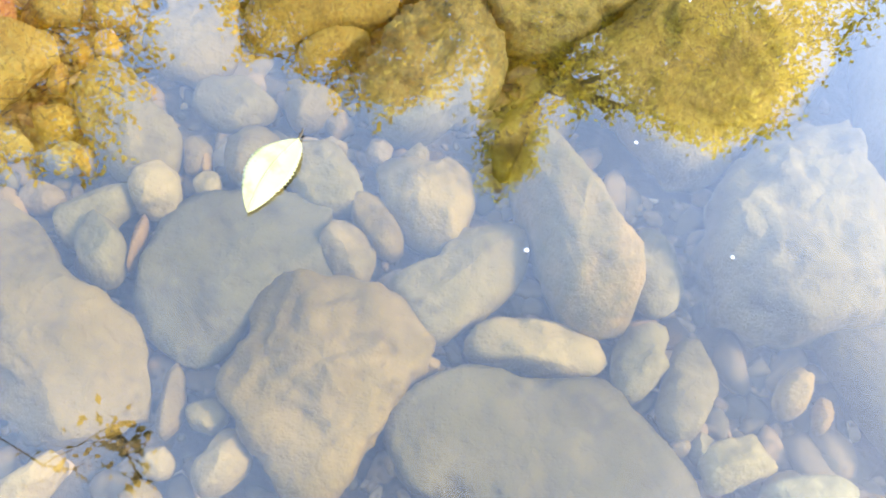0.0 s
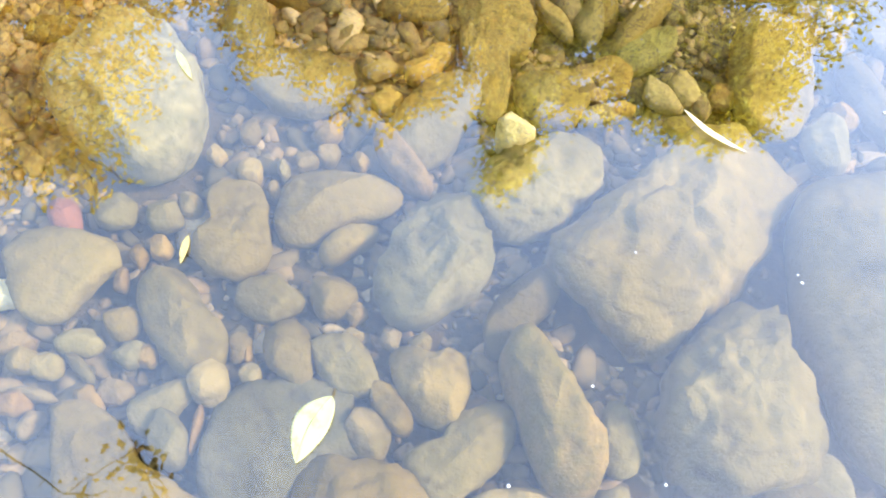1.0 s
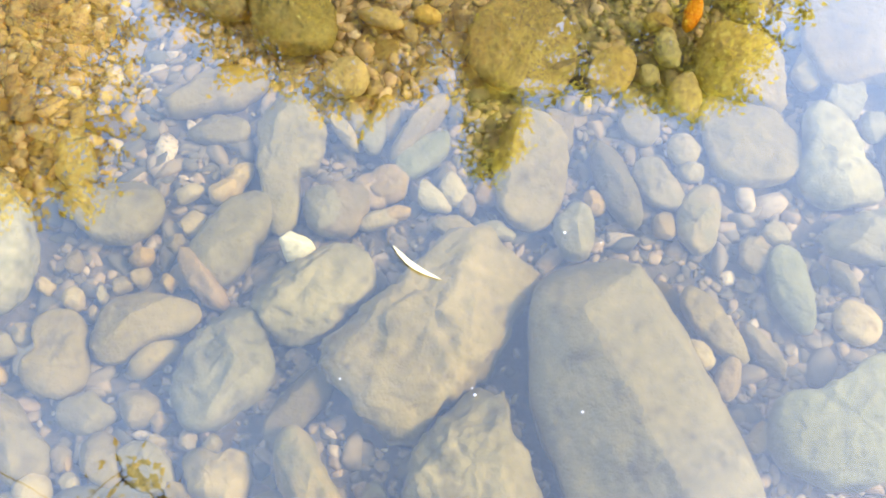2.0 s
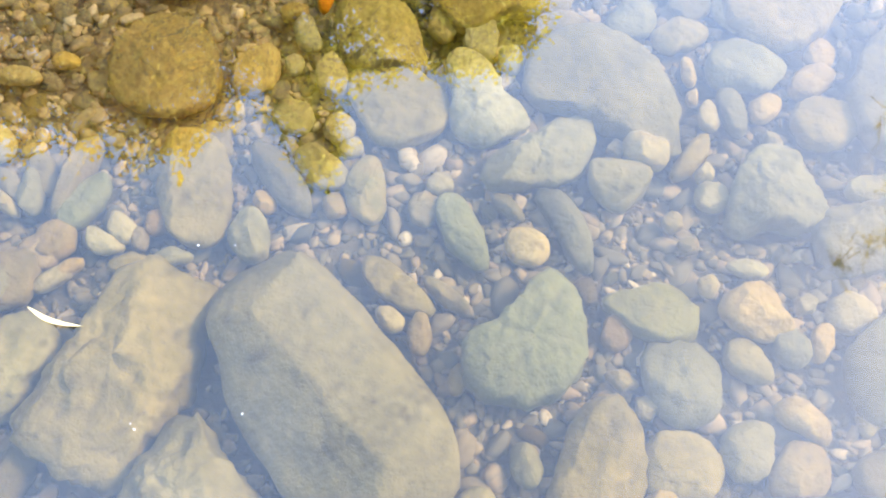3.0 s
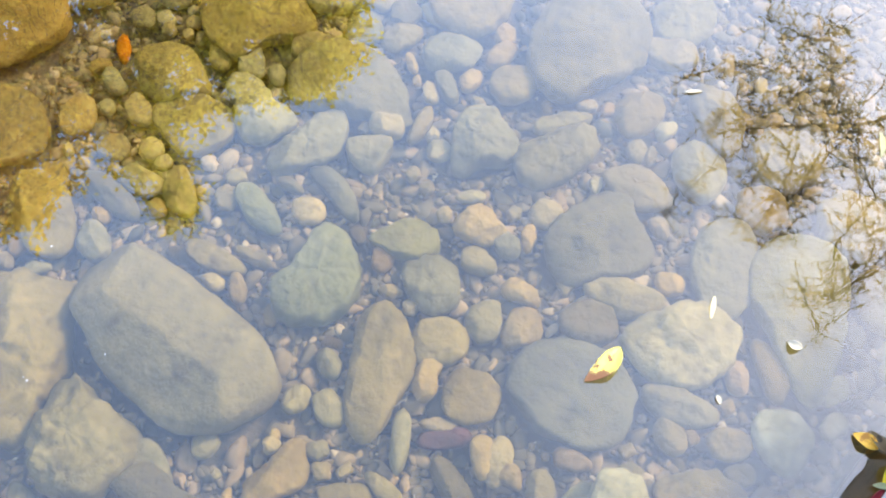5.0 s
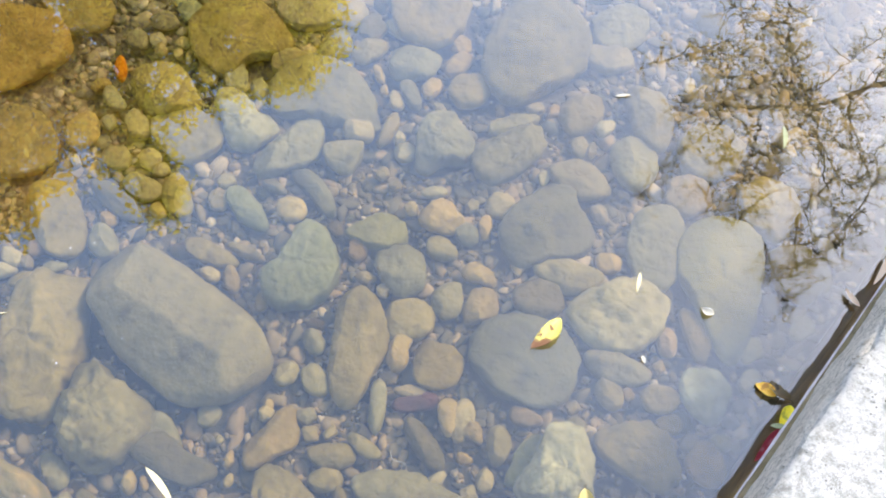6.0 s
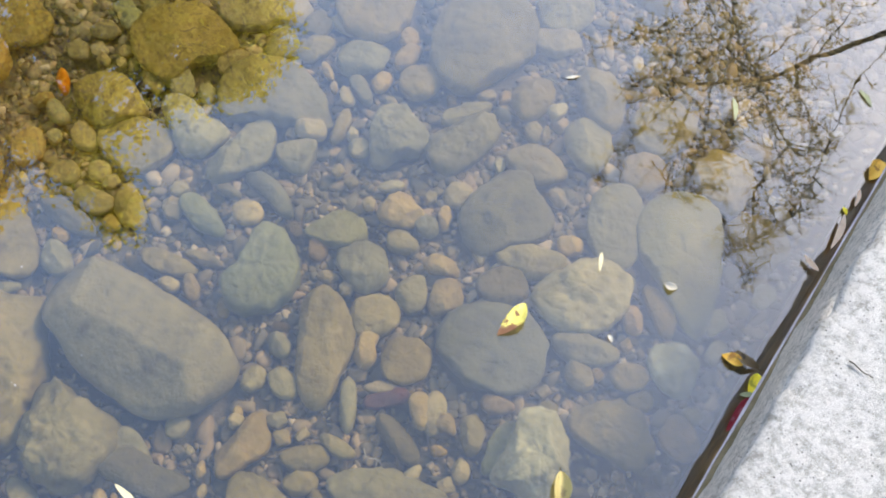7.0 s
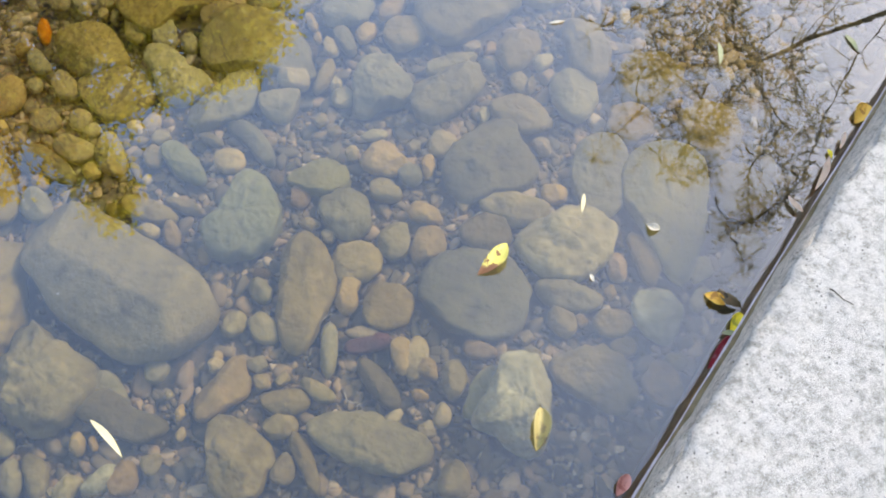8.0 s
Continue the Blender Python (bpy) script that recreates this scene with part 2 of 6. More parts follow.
def concrete_material(name, tone, pitted):
    """Weathered pale concrete: worn paste, dark pits, pale sand grains and grey damp blotches."""
    m, t, out = material(name)

    def paint(r, g, b):
        return (r * tone[0], g * tone[1], b * tone[2])

    co = t.nodes.new("ShaderNodeTexCoord").outputs["Object"]

    def cloud(size, detail=6.0, roughness=0.65):
        n = node(t, "ShaderNodeTexNoise", Scale=size, Detail=detail, Roughness=roughness)
        t.links.new(co, n.inputs["Vector"])
        return n.outputs["Fac"]

    blotch, wear, grain, pits = cloud(9), cloud(60, 8, 0.8), cloud(330, 4, 0.75), cloud(150, 5, 0.75)
    cells = node(t, "ShaderNodeTexVoronoi", Scale=120.0, Randomness=1.0)
    t.links.new(co, cells.inputs["Vector"])
    holes = ramp(t, cells.outputs["Distance"], (0.10, (1, 1, 1)), (0.2, (0, 0, 0)))
    col = ramp(t, blotch, (0.35, paint(0.42, 0.405, 0.365)), (0.62, paint(0.52, 0.5, 0.455)))
    col = mix(t, col, paint(0.62, 0.595, 0.55), ramp(t, wear, (0.48, (0, 0, 0)), (0.54, (0.95, 0.95, 0.95))))
    col = mix(t, col, paint(0.3, 0.285, 0.255), ramp(t, wear, (0.38, (0.9, 0.9, 0.9)), (0.46, (0, 0, 0))))
    col = mix(t, col, paint(0.24, 0.225, 0.2), ramp(t, pits, (0.60 - pitted, (0, 0, 0)), (0.66 - pitted, (0.9, 0.9, 0.9))))
    spots = mix(t, (0, 0, 0), holes, ramp(t, cloud(23), (0.5 - pitted, (0, 0, 0)), (0.56 - pitted, (1, 1, 1))))
    col = mix(t, col, paint(0.1, 0.097, 0.09), spots)
    col = mix(t, col, paint(0.7, 0.675, 0.625), ramp(t, grain, (0.57, (0, 0, 0)), (0.64, (0.75, 0.75, 0.75))))
    bsdf = node(t, "ShaderNodeBsdfPrincipled", Roughness=0.92)
    bsdf.inputs["Specular IOR Level"].default_value = 0.2
    t.links.new(col, bsdf.inputs["Base Color"])
    b1 = node(t, "ShaderNodeBump", Strength=0.9, Distance=0.008)
    b2 = node(t, "ShaderNodeBump", Strength=0.8, Distance=0.0025)
    t.links.new(wear, b1.inputs["Height"])
    t.links.new(grain, b2.inputs["Height"])
    t.links.new(b1.outputs[0], b2.inputs["Normal"])
    t.links.new(b2.outputs[0], bsdf.inputs["Normal"])
    t.links.new(bsdf.outputs[0], out.inputs["Surface"])
    return m


CONCRETE = concrete_material("weathered_concrete", (0.95, 0.925, 0.885), 0.0)
CONCRETE_FACE = concrete_material("grainy_concrete_face", (1.1, 1.02, 0.92), 0.035)
WET = plain_material("wet_stained_concrete", (0.05, 0.03, 0.01), (0.24, 0.15, 0.045), 22.0, 0.45, 0.002)
LIME = plain_material("lime_deposit", (0.42, 0.36, 0.36), (0.62, 0.55, 0.55), 30.0, 0.8, 0.002)
RUST = plain_material("rusty_stained_concrete", (0.13, 0.1, 0.05), (0.26, 0.2, 0.11), 24.0, 0.8, 0.002)
BARK = plain_material("bark", (0.06, 0.05, 0.04), (0.14, 0.115, 0.09), 9.0, 0.9, 0.01, (1, 1, 0.25))
TWIG = plain_material("twig_bark", (0.05, 0.042, 0.03), (0.1, 0.08, 0.055), 20.0, 0.85, 0.002)
EARTH = plain_material("bank_earth", (0.08, 0.07, 0.045), (0.15, 0.13, 0.08), 1.5, 0.95, 0.02)
YELLOW_LEAF = leaf_material("yellow_leaves", (0.0, (0.5, 0.29, 0.03)), (0.3, (0.92, 0.6, 0.05)), (0.7, (0.96, 0.72, 0.08)), (1.0, (1.0, 0.85, 0.28)))
GOLD_LEAF = leaf_material("golden_brown_leaves", (0.0, (0.42, 0.25, 0.03)), (0.35, (0.88, 0.58, 0.05)), (0.75, (0.95, 0.7, 0.07)), (1.0, (0.98, 0.8, 0.2)), glow=0.6)
OLIVE_LEAF = leaf_material("olive_leaves", (0.0, (0.34, 0.28, 0.03)), (0.35, (0.82, 0.66, 0.06)), (0.75, (0.94, 0.8, 0.08)), (1.0, (0.98, 0.88, 0.2)), glow=0.6)
WILLOW_LEAF = leaf_material("willow_leaves", (0.0, (0.2, 0.16, 0.06)), (0.35, (0.4, 0.3, 0.09)), (0.7, (0.62, 0.42, 0.12)), (1.0, (0.74, 0.52, 0.18)), glow=0.5)

# ---- setting ----
WALL_O, WALL_A = Vector((1.580, 0.278, 0)), math.atan2(0.607 - 0.278, 2.170 - 1.580)
ALONG, ACROSS = Vector((math.cos(WALL_A), math.sin(WALL_A), 0)), Vector((-math.sin(WALL_A), math.cos(WALL_A), 0))
BED = -0.195


def smooth(a, b, v):
    k = min(1, max(0, (v - a) / (b - a)))
    return k * k * (3 - 2 * k)


def ground_height(u, d):
    p = WALL_O + ALONG * u + ACROSS * d
    bumps = 0.018 * noise.noise(p * 3.0) + 0.008 * noise.noise(p * 11.0)
    bed = BED - 0.016 + bumps
    far = smooth(2.9, 4.6, d)
    return bed * (1 - far) + (0.55 + 0.25 * noise.noise(p * 0.4)) * far if d > -0.25 else 0.12 + 0.02 * noise.noise(p)


def steps(a, b, step, reach):
    """Even steps from a to b, then wider and wider out to reach on both sides."""
    inner = list(np.arange(a, b + step / 2, step))
    wide, low, high = step, [], []
    while not high or inner[-1] + sum(high) < reach:
        wide *= 1.35
        high.append(wide)
    ups = list(inner[-1] + np.cumsum(high))
    downs = list(inner[0] - np.cumsum(high))
    return downs[::-1] + inner + ups


def sheet(name, us, ds, height, mat):
    verts = [WALL_O + ALONG * u + ACROSS * d + Vector((0, 0, height(u, d))) for d in ds for u in us]
    n = len(us)
    faces = [(j * n + i, j * n + i + 1, (j + 1) * n + i + 1, (j + 1) * n + i) for j in range(len(ds) - 1) for i in range(n - 1)]
    me = bpy.data.meshes.new(name)
    me.from_pydata(verts, [], faces)
    me.shade_smooth()
    me.materials.append(mat)
    return new(name, me)


ground = sheet("ground", steps(-1.8, 1.4, 0.03, 1500), steps(-0.3, 2.2, 0.03, 1500), ground_height, SILT)
tagged(ground, "silty brown stream bed rising to earthen banks", "stream bed", kind="structure")
water = sheet("water", [-400, -2, 2, 400], [-0.16, 2, 5, 6.5], lambda u, d: 0.0, WATER)
tagged(water, "clear still shallow water mirroring sky and autumn trees", "water", kind="structure")


def part(name, bm, mat, parent=None, label="", smooth_it=True):
    me = bpy.data.meshes.new(name)
    bm.to_mesh(me)
    bm.free()
    if smooth_it:
        me.shade_smooth()
    me.materials.append(mat)
    ob = new(name, me)
    ob.parent = parent
    if label:
        tagged(ob, label)
    return ob


def wall_piece(name, profile, mat, u0, u1, step, rough, parent=None, seed=0.0):
    """A long piece with the given outline (d, z), uneven along its length."""
    bm = bmesh.new()
    us = np.arange(u0, u1 + step / 2, step)
    rows = []
    for u in us:
        row = []
        for d, z in profile:
            p = WALL_O + ALONG * u + ACROSS * d + Vector((0, 0, z))
            e = rough * (2.1 if z > TOP - 0.035 and d > -0.03 else 1.0) * (0.8 * noise.noise(p * 9 + Vector((seed, 0, 0))) + 0.45 * noise.noise(p * 31 + Vector((0, seed, 0))) + 0.2 * noise.noise(p * 75))
            row.append(bm.verts.new(p + ACROSS * e + Vector((0, 0, e * 0.6))))
        rows.append(row)
    n = len(profile)
    for a, b in zip(rows, rows[1:]):
        for k in range(n):
            bm.faces.new((a[k], b[k], b[(k + 1) % n], a[(k + 1) % n]))
    bm.faces.new(rows[0])
    bm.faces.new(rows[-1][::-1])
    bmesh.ops.recalc_face_normals(bm, faces=bm.faces)
    return part(name, bm, mat, parent)


bank = tagged(new("concrete_bank"), "weathered pale concrete bank slab edging the water", "concrete wall", kind="structure")
TOP = 0.23
RIM = [(-0.006, TOP - 0.03), (-0.003, TOP - 0.014), (-0.006, TOP - 0.004), (-0.014, TOP)] + [(-0.014 - 0.011 * k, TOP + 0.002) for k in range(1, 42)] + [(-0.6, TOP), (-1.6, TOP)]
wall_piece("slab", [(-1.6, -0.3), (-0.03, -0.3), (-0.02, TOP - 0.05)] + RIM, CONCRETE, -1.0, 1.5, 0.009, 0.0048, bank)
for u0, u1 in ((-9.0, -1.0), (1.5, 12.0)):
    wall_piece("slab", [(-1.6, -0.3), (-0.03, -0.3), (-0.02, TOP - 0.05)] + RIM[:4] + RIM[4:-2:6] + RIM[-2:], CONCRETE, u0, u1, 0.05, 0.005, bank)
FACE = [(-0.03, -0.4), (-0.001, -0.4), (-0.001, 0.04)] + [(0.0005 * k - 0.001, 0.04 + 0.017 * k) for k in range(1, 8)] + [(0.001, TOP - 0.045), (0.0, TOP - 0.03), (-0.006, TOP - 0.014), (-0.024, TOP - 0.012)]
wall_piece("wall_face", FACE, CONCRETE_FACE, -9.0, 12.0, 0.012, 0.005, bank, 4.0)
wall_piece("waterline_stain", [(-0.01, -0.35), (0.008, -0.35), (0.007, -0.03), (0.005, 0.0), (0.003, 0.008), (0.001, 0.018), (-0.006, 0.026)], WET, -9.0, 12.0, 0.016, 0.0018, bank, 8.0)
wall_piece("lime_line", [(-0.01, 0.022), (0.002, 0.022), (0.006, 0.027), (0.005, 0.034), (-0.01, 0.037)], LIME, -9.0, 12.0, 0.012, 0.0022, bank, 12.0)
wall_piece("rust_line", [(-0.01, 0.037), (0.002, 0.038), (0.004, 0.043), (0.001, 0.050), (-0.01, 0.052)], RUST, -9.0, 12.0, 0.016, 0.0018, bank, 15.0)

# ---- stones of the bed ----
NAMES = {
    "g": "grey-green", "d": "dark grey", "v": "mossy green", "b": "brown", "o": "tan", "O": "bright orange", "p": "pinkish brown", "r": "dull red",
    "w": "chalky white", "u": "dark purple", "l": "pale grey", "G": "rough pitted grey", "B": "speckled grey", "L": "tan and olive",
}
OUTLINES = []


def stone(x, y, a, b, turn, h, tone, lobes, tilt=(0, 0), box=0.36, rough=1.0, facets=()):
    """A water-worn stone: half-axes a and b, height h over the bed, an outline with lobes, lying at x, y."""
    a, b = a * 1.06, b * 1.06
    size = math.sqrt(a * b)
    nu, nv = (72, 34) if size > 0.06 else (44, 20) if size > 0.03 else (26, 12)
    seed = Vector((x * 17.3, y * 23.1, h * 61.7))
    lift, drop = 0.62 * h, 0.55 * h
    verts, faces = [], []
    rnd = random.Random(int(x * 9001) + int(y * 7013))
    cuts = [(Vector((rnd.gauss(0, 0.26), rnd.gauss(0, 0.26), 1)).normalized(), rnd.uniform(0.56, 0.78))]
    for _ in range(rnd.randrange(6, 11)):
        around = rnd.uniform(0, 2 * math.pi)
        cuts.append((Vector((math.cos(around), math.sin(around), rnd.uniform(0.6, 2.0))).normalized(), rnd.uniform(0.74, 0.94)))
    if facets:
        cuts = [(Vector(f[:3]).normalized(), f[3]) for f in facets]
    bumpy = rough * (1.25 if tone in "GL" else 0.75 if tone == "B" else 1.0)
    half = sorted({round(math.pi / 2 * k / (nv // 3), 4) for k in range(nv // 3 + 1)} | {round(math.acos((k / (nv // 3)) ** (1 / box)), 4) for k in range(nv // 3 + 1)})
    turns = [-half[k] for k in range(len(half) - 1, 0, -2)] + [q for q in half if q >= 0]
    for j, phi in enumerate(turns):
        c = max(0.0, math.cos(phi)) ** box
        s = math.copysign(abs(math.sin(phi)) ** (box + 0.2), phi)
        for i in range(nu):
            th = 2 * math.pi * i / nu
            r = 1 / math.sqrt((math.cos(th) / a) ** 2 + (math.sin(th) / b) ** 2)
            r *= 1 + (0.35 + 0.65 * c) * sum(lobes[2 * k] * math.cos((k + 1) * th) + lobes[2 * k + 1] * math.sin((k + 1) * th) for k in range(len(lobes) // 2))
            p = Vector((r * c * math.cos(th), r * c * math.sin(th), s * (lift if s > 0 else drop)))
            g = Vector((p.x / a, p.y / b, max(p.z, 0) / lift))
            for n, far in cuts:
                over = g.dot(n) - far
                if over > 0:
                    g -= n * over * 0.94
            p = Vector((g.x * a, g.y * b, g.z * lift if p.z > 0 else p.z))
            q = p / size
            e = 0.07 * noise.noise(q * 1.3 + seed) + 0.05 * noise.noise(q * 2.9 + seed) + 0.036 * noise.noise(q * 6.5 + seed) + 0.02 * noise.noise(q * 14 + seed)
            if size > 0.055:
                e += 0.04 * (0.5 - abs(noise.noise(q * 2.4 - seed * 3))) + 0.05 * noise.noise(q * 4.0 - seed) + 0.03 * noise.noise(q * 9.0 - seed) - 0.05 * max(0.0, noise.noise(q * 3.1 + seed * 2) - 0.2)
            if bumpy > 1:
                e -= 0.05 * abs(noise.noise(q * 4.2 - seed))
            way = Vector((p.x, p.y, p.z * 1.6)).normalized() if p.length else Vector((0, 0, 1))
            p += way * e * min(size, h * 1.3) * bumpy
            p.z += tilt[0] * p.x + tilt[1] * p.y
            verts.append(p)
            if j:
                k = (j - 1) * nu
                faces.append((k + i, k + (i + 1) % nu, j * nu + (i + 1) % nu, j * nu + i))
    name = "boulder" if size > 0.085 else "stone" if size > 0.0125 else "pebble"
    me = bpy.data.meshes.new(name)
    me.from_pydata(verts, [], faces)
    me.shade_smooth()
    me.materials.append(STONE[tone])
    ob = new(name, me)
    ob.matrix_world = pose(x, y, BED + 0.38 * h, 0, 0, turn)
    shape = "long" if a > 1.9 * b else "rounded" if a < 1.25 * b else "oval"
    how = "flat" if h < 0.7 * size else "humped"
    what = {"boulder": "boulder", "stone": "stone", "pebble": "pebble"}[name]
    tagged(ob, f"{NAMES[tone]} {shape} {how} {what} under water on the bed", what, "stones of the stream bed")
    OUTLINES.append((x, y, a, b, radians(turn)))
    return ob


stone(0.874, 0.915, 0.1769, 0.0987, 121, 0.125, "B", (-.01,.03,.02,-.01,.04,-.05,-.02,.02,.01,-.02,-.01,.01,0,0,-.01,0,0,.01,-.01,0,0,0,0,0), facets=((-0.1, 0.7, 0.7, 0.636), (0.05, -0.15, 1, 0.8), (1, 0.1, 0.5, 0.92), (-1, 0, 0.5, 0.95), (0.1, -1, 0.5, 0.92)), rough=0.45)
stone(1.728, 1.285, 0.1343, 0.0983, 41, 0.075, "g", (.01,-.01,0,-.02,-.05,.07,.02,.03,-.01,-.01,0,.01,0,-.01,.01,.01,0,0,0,0,0,0,0,0))
stone(0.695, 1.677, 0.1078, 0.1055, 153, 0.055, "b", (0,0,0,0,-.04,-.08,0,-.03,-.01,.01,0,0,-.01,0,0,0,0,0,0,0,0,0,0,0))
stone(0.632, 0.968, 0.1384, 0.0773, 62, 0.090, "G", (-.02,-.01,.04,-.01,.04,.02,-.04,.02,.03,-.02,-.05,.02,0,-.01,-.02,0,-.02,0,0,0,-.01,.01,0,.01))
stone(1.845, 0.669, 0.1326, 0.0725, 66, 0.050, "v", (.07,.02,0,.01,-.13,-.04,0,-.01,-.05,0,.01,.01,-.02,0,.02,0,-.01,0,.01,0,-.01,0,.01,0))
stone(1.147, 1.545, 0.1014, 0.0880, 165, 0.045, "g", (.01,-.01,.01,.02,-.07,0,.01,-.08,.03,.03,-.01,0,0,0,-.01,-.01,.01,0,0,0,0,0,0,0))
stone(1.276, 1.329, 0.1150, 0.0739, 134, 0.050, "g", (.04,-.05,.01,.03,-.10,.09,-.01,-.04,-.02,.02,.01,-.04,.02,.03,-.01,-.01,.02,.01,-.02,0,.01,-.01,-.01,.01))
stone(1.439, 0.655, 0.0963, 0.0802, 126, 0.045, "d", (0,0,.01,0,.02,.02,-.02,.01,.01,.01,0,-.01,0,0,0,-.01,0,0,0,0,0,0,0,0))
stone(1.560, 1.466, 0.0948, 0.0810, 51, 0.055, "g", (0,0,0,0,0,-.03,0,0,0,0,0,0,.01,0,0,0,0,0,0,0,0,0,0,0))
stone(0.032, 0.968, 0.1004, 0.0733, 136, 0.100, "l", (0,.01,0,0,-.02,-.03,.02,-.01,0,.01,0,0,0,0,0,0,0,0,0,0,0,0,0,0))
stone(1.577, 0.884, 0.0904, 0.0742, 24, 0.050, "d", (.01,-.01,-.01,-.02,-.07,.07,.01,.06,-.02,.01,-.01,.02,0,0,0,0,0,0,0,0,0,0,0,0))
stone(0.663, 1.432, 0.0841, 0.0748, 117, 0.040, "b", (0,0,0,0,-.02,-.03,.01,.01,0,-.01,0,0,0,0,0,0,0,0,0,0,0,0,0,0))
stone(0.714, 0.803, 0.0858, 0.0688, 96, 0.100, "G", (-.02,0,0,.01,.12,.04,.03,-.03,.02,0,.02,-.01,.01,-.01,.01,0,0,0,.01,0,0,0,0,0))
stone(1.633, 0.671, 0.0863, 0.0662, 166, 0.058, "l", (-.01,.01,0,.01,.03,-.04,.01,-.03,0,-.01,0,-.01,-.01,-.01,0,0,0,-.01,0,0,0,0,0,0))
stone(0.565, 0.581, 0.0967, 0.0541, 8, 0.045, "d", (0,0,0,.03,-.01,.02,-.01,-.04,.03,-.03,.02,-.01,.01,-.01,.01,-.01,0,0,0,-.01,0,-.01,0,0))
stone(1.165, 0.783, 0.1045, 0.0466, 62, 0.050, "g", (.03,-.04,0,-.01,-.04,.07,.01,0,-.03,.01,0,.01,-.01,0,0,0,0,0,0,0,0,0,0,0))
stone(1.118, 0.956, 0.0832, 0.0561, 44, 0.075, "v", (-.02,-.05,.02,-.03,.08,.13,-.02,.05,-.01,.02,-.01,.02,-.02,.01,-.01,-.01,0,0,0,-.01,0,-.01,.01,0))
stone(1.761, 0.775, 0.0894, 0.0520, 56, 0.040, "g", (.01,.02,.01,.01,-.02,-.04,-.01,-.01,-.01,-.01,0,-.01,-.01,0,0,0,0,0,0,0,0,0,0,0))
stone(0.219, 0.556, 0.0939, 0.0487, 146, 0.055, "g", (-.07,.08,.02,.01,.14,-.12,0,0,.03,-.05,.01,-.02,0,-.01,-.01,-.02,.01,0,-.01,0,0,0,.01,0))
stone(0.411, 0.591, 0.0749, 0.0609, 87, 0.060, "g", (.01,.02,.01,-.01,-.07,-.06,-.05,.05,-.01,-.04,.02,.01,0,0,0,0,.01,0,0,0,0,0,0,0))
stone(1.411, 0.440, 0.0804, 0.0561, 59, 0.110, "l", (-.02,.01,.01,-.03,.09,-.08,0,.09,-.02,-.02,.01,0,0,.02,-.02,-.01,.01,0,0,0,0,0,0,0))
stone(1.318, 1.572, 0.0693, 0.0638, 178, 0.045, "b", (0,0,0,0,-.02,-.01,0,0,0,0,.01,0,0,-.01,0,0,0,0,0,0,0,0,0,0))
stone(1.165, 0.486, 0.0987, 0.0428, 141, 0.047, "g", (-.01,0,0,-.02,.01,0,0,.02,.01,-.01,0,.01,.01,-.01,0,.01,0,-.01,0,0,0,0,0,0))
stone(0.316, 0.653, 0.0751, 0.0556, 56, 0.030, "d", (-.01,.07,.06,.02,.03,-.17,-.08,-.01,-.02,.04,-.02,.03,.02,.05,.04,.02,.03,-.01,.02,-.02,0,-.02,-.01,-.01))
stone(0.968, 1.455, 0.0753, 0.0543, 126, 0.050, "g", (.01,.01,-.01,-.01,-.03,-.02,.03,.02,0,-.01,.01,0,0,-.01,.01,.01,0,0,0,0,0,0,0,0))
stone(0.986, 1.332, 0.0720, 0.0564, 134, 0.035, "g", (-.01,0,0,0,.05,-.02,.02,.02,.01,0,.01,0,.01,0,.01,0,0,0,0,0,0,0,0,0))
stone(0.708, 1.228, 0.0871, 0.0464, 98, 0.040, "g", (.01,-.01,.02,-.01,-.02,.01,-.02,.01,-.01,.01,-.01,.01,0,0,-.01,0,0,0,0,0,0,0,0,0))
stone(0.385, 1.183, 0.0985, 0.0391, 103, 0.045, "g", (.11,-.05,-.02,-.04,-.10,.10,.02,0,-.11,.02,.02,.01,-.05,-.02,.02,.01,-.01,-.02,.01,.01,0,-.01,0,.01))
stone(0.322, 1.414, 0.0696, 0.0553, 139, 0.050, "v", (0,.01,-.01,0,.01,-.05,.02,.01,-.01,-.01,0,0,-.01,-.01,0,0,0,0,0,0,0,0,0,0))
stone(0.479, 0.989, 0.0754, 0.0510, 47, 0.060, "G", (-.01,0,.01,0,.05,.01,-.02,-.01,0,0,-.01,0,0,.01,0,0,0,0,0,0,0,0,0,0))
stone(0.404, 0.876, 0.0776, 0.0459, 80, 0.080, "G", (0,-.04,.01,-.01,0,.11,0,.03,.01,0,0,0,0,-.02,.01,-.01,0,-.01,0,-.01,0,0,0,0))
stone(1.558, 0.428, 0.0718, 0.0492, 127, 0.050, "g", (-.01,-.03,0,0,.02,.11,.01,0,.01,.02,0,.01,0,0,0,.01,0,0,.01,0,0,0,0,0))
stone(1.573, 1.062, 0.0792, 0.0443, 8, 0.060, "g", (-.02,0,.01,0,.06,-.01,-.01,0,.02,0,-.01,0,.01,0,0,0,0,0,0,0,0,0,0,0))
stone(1.461, 1.133, 0.0645, 0.0536, 44, 0.065, "g", (.03,-.01,-.03,-.01,-.08,.15,.08,-.02,-.04,.03,.03,-.01,-.02,.02,.01,-.01,-.01,.02,.01,-.01,-.01,.01,.01,0))
stone(0.957, 0.552, 0.0682, 0.0489, 86, 0.045, "g", (-.02,-.01,-.01,-.01,.06,.06,.03,.02,0,-.01,.01,.03,0,-.01,0,.01,0,0,0,0,0,0,0,0))
stone(1.925, 1.280, 0.0627, 0.0522, 16, 0.040, "g", (0,0,0,0,.01,0,0,.01,-.01,-.01,-.01,-.01,0,0,0,0,0,.01,0,0,0,-.01,0,0))
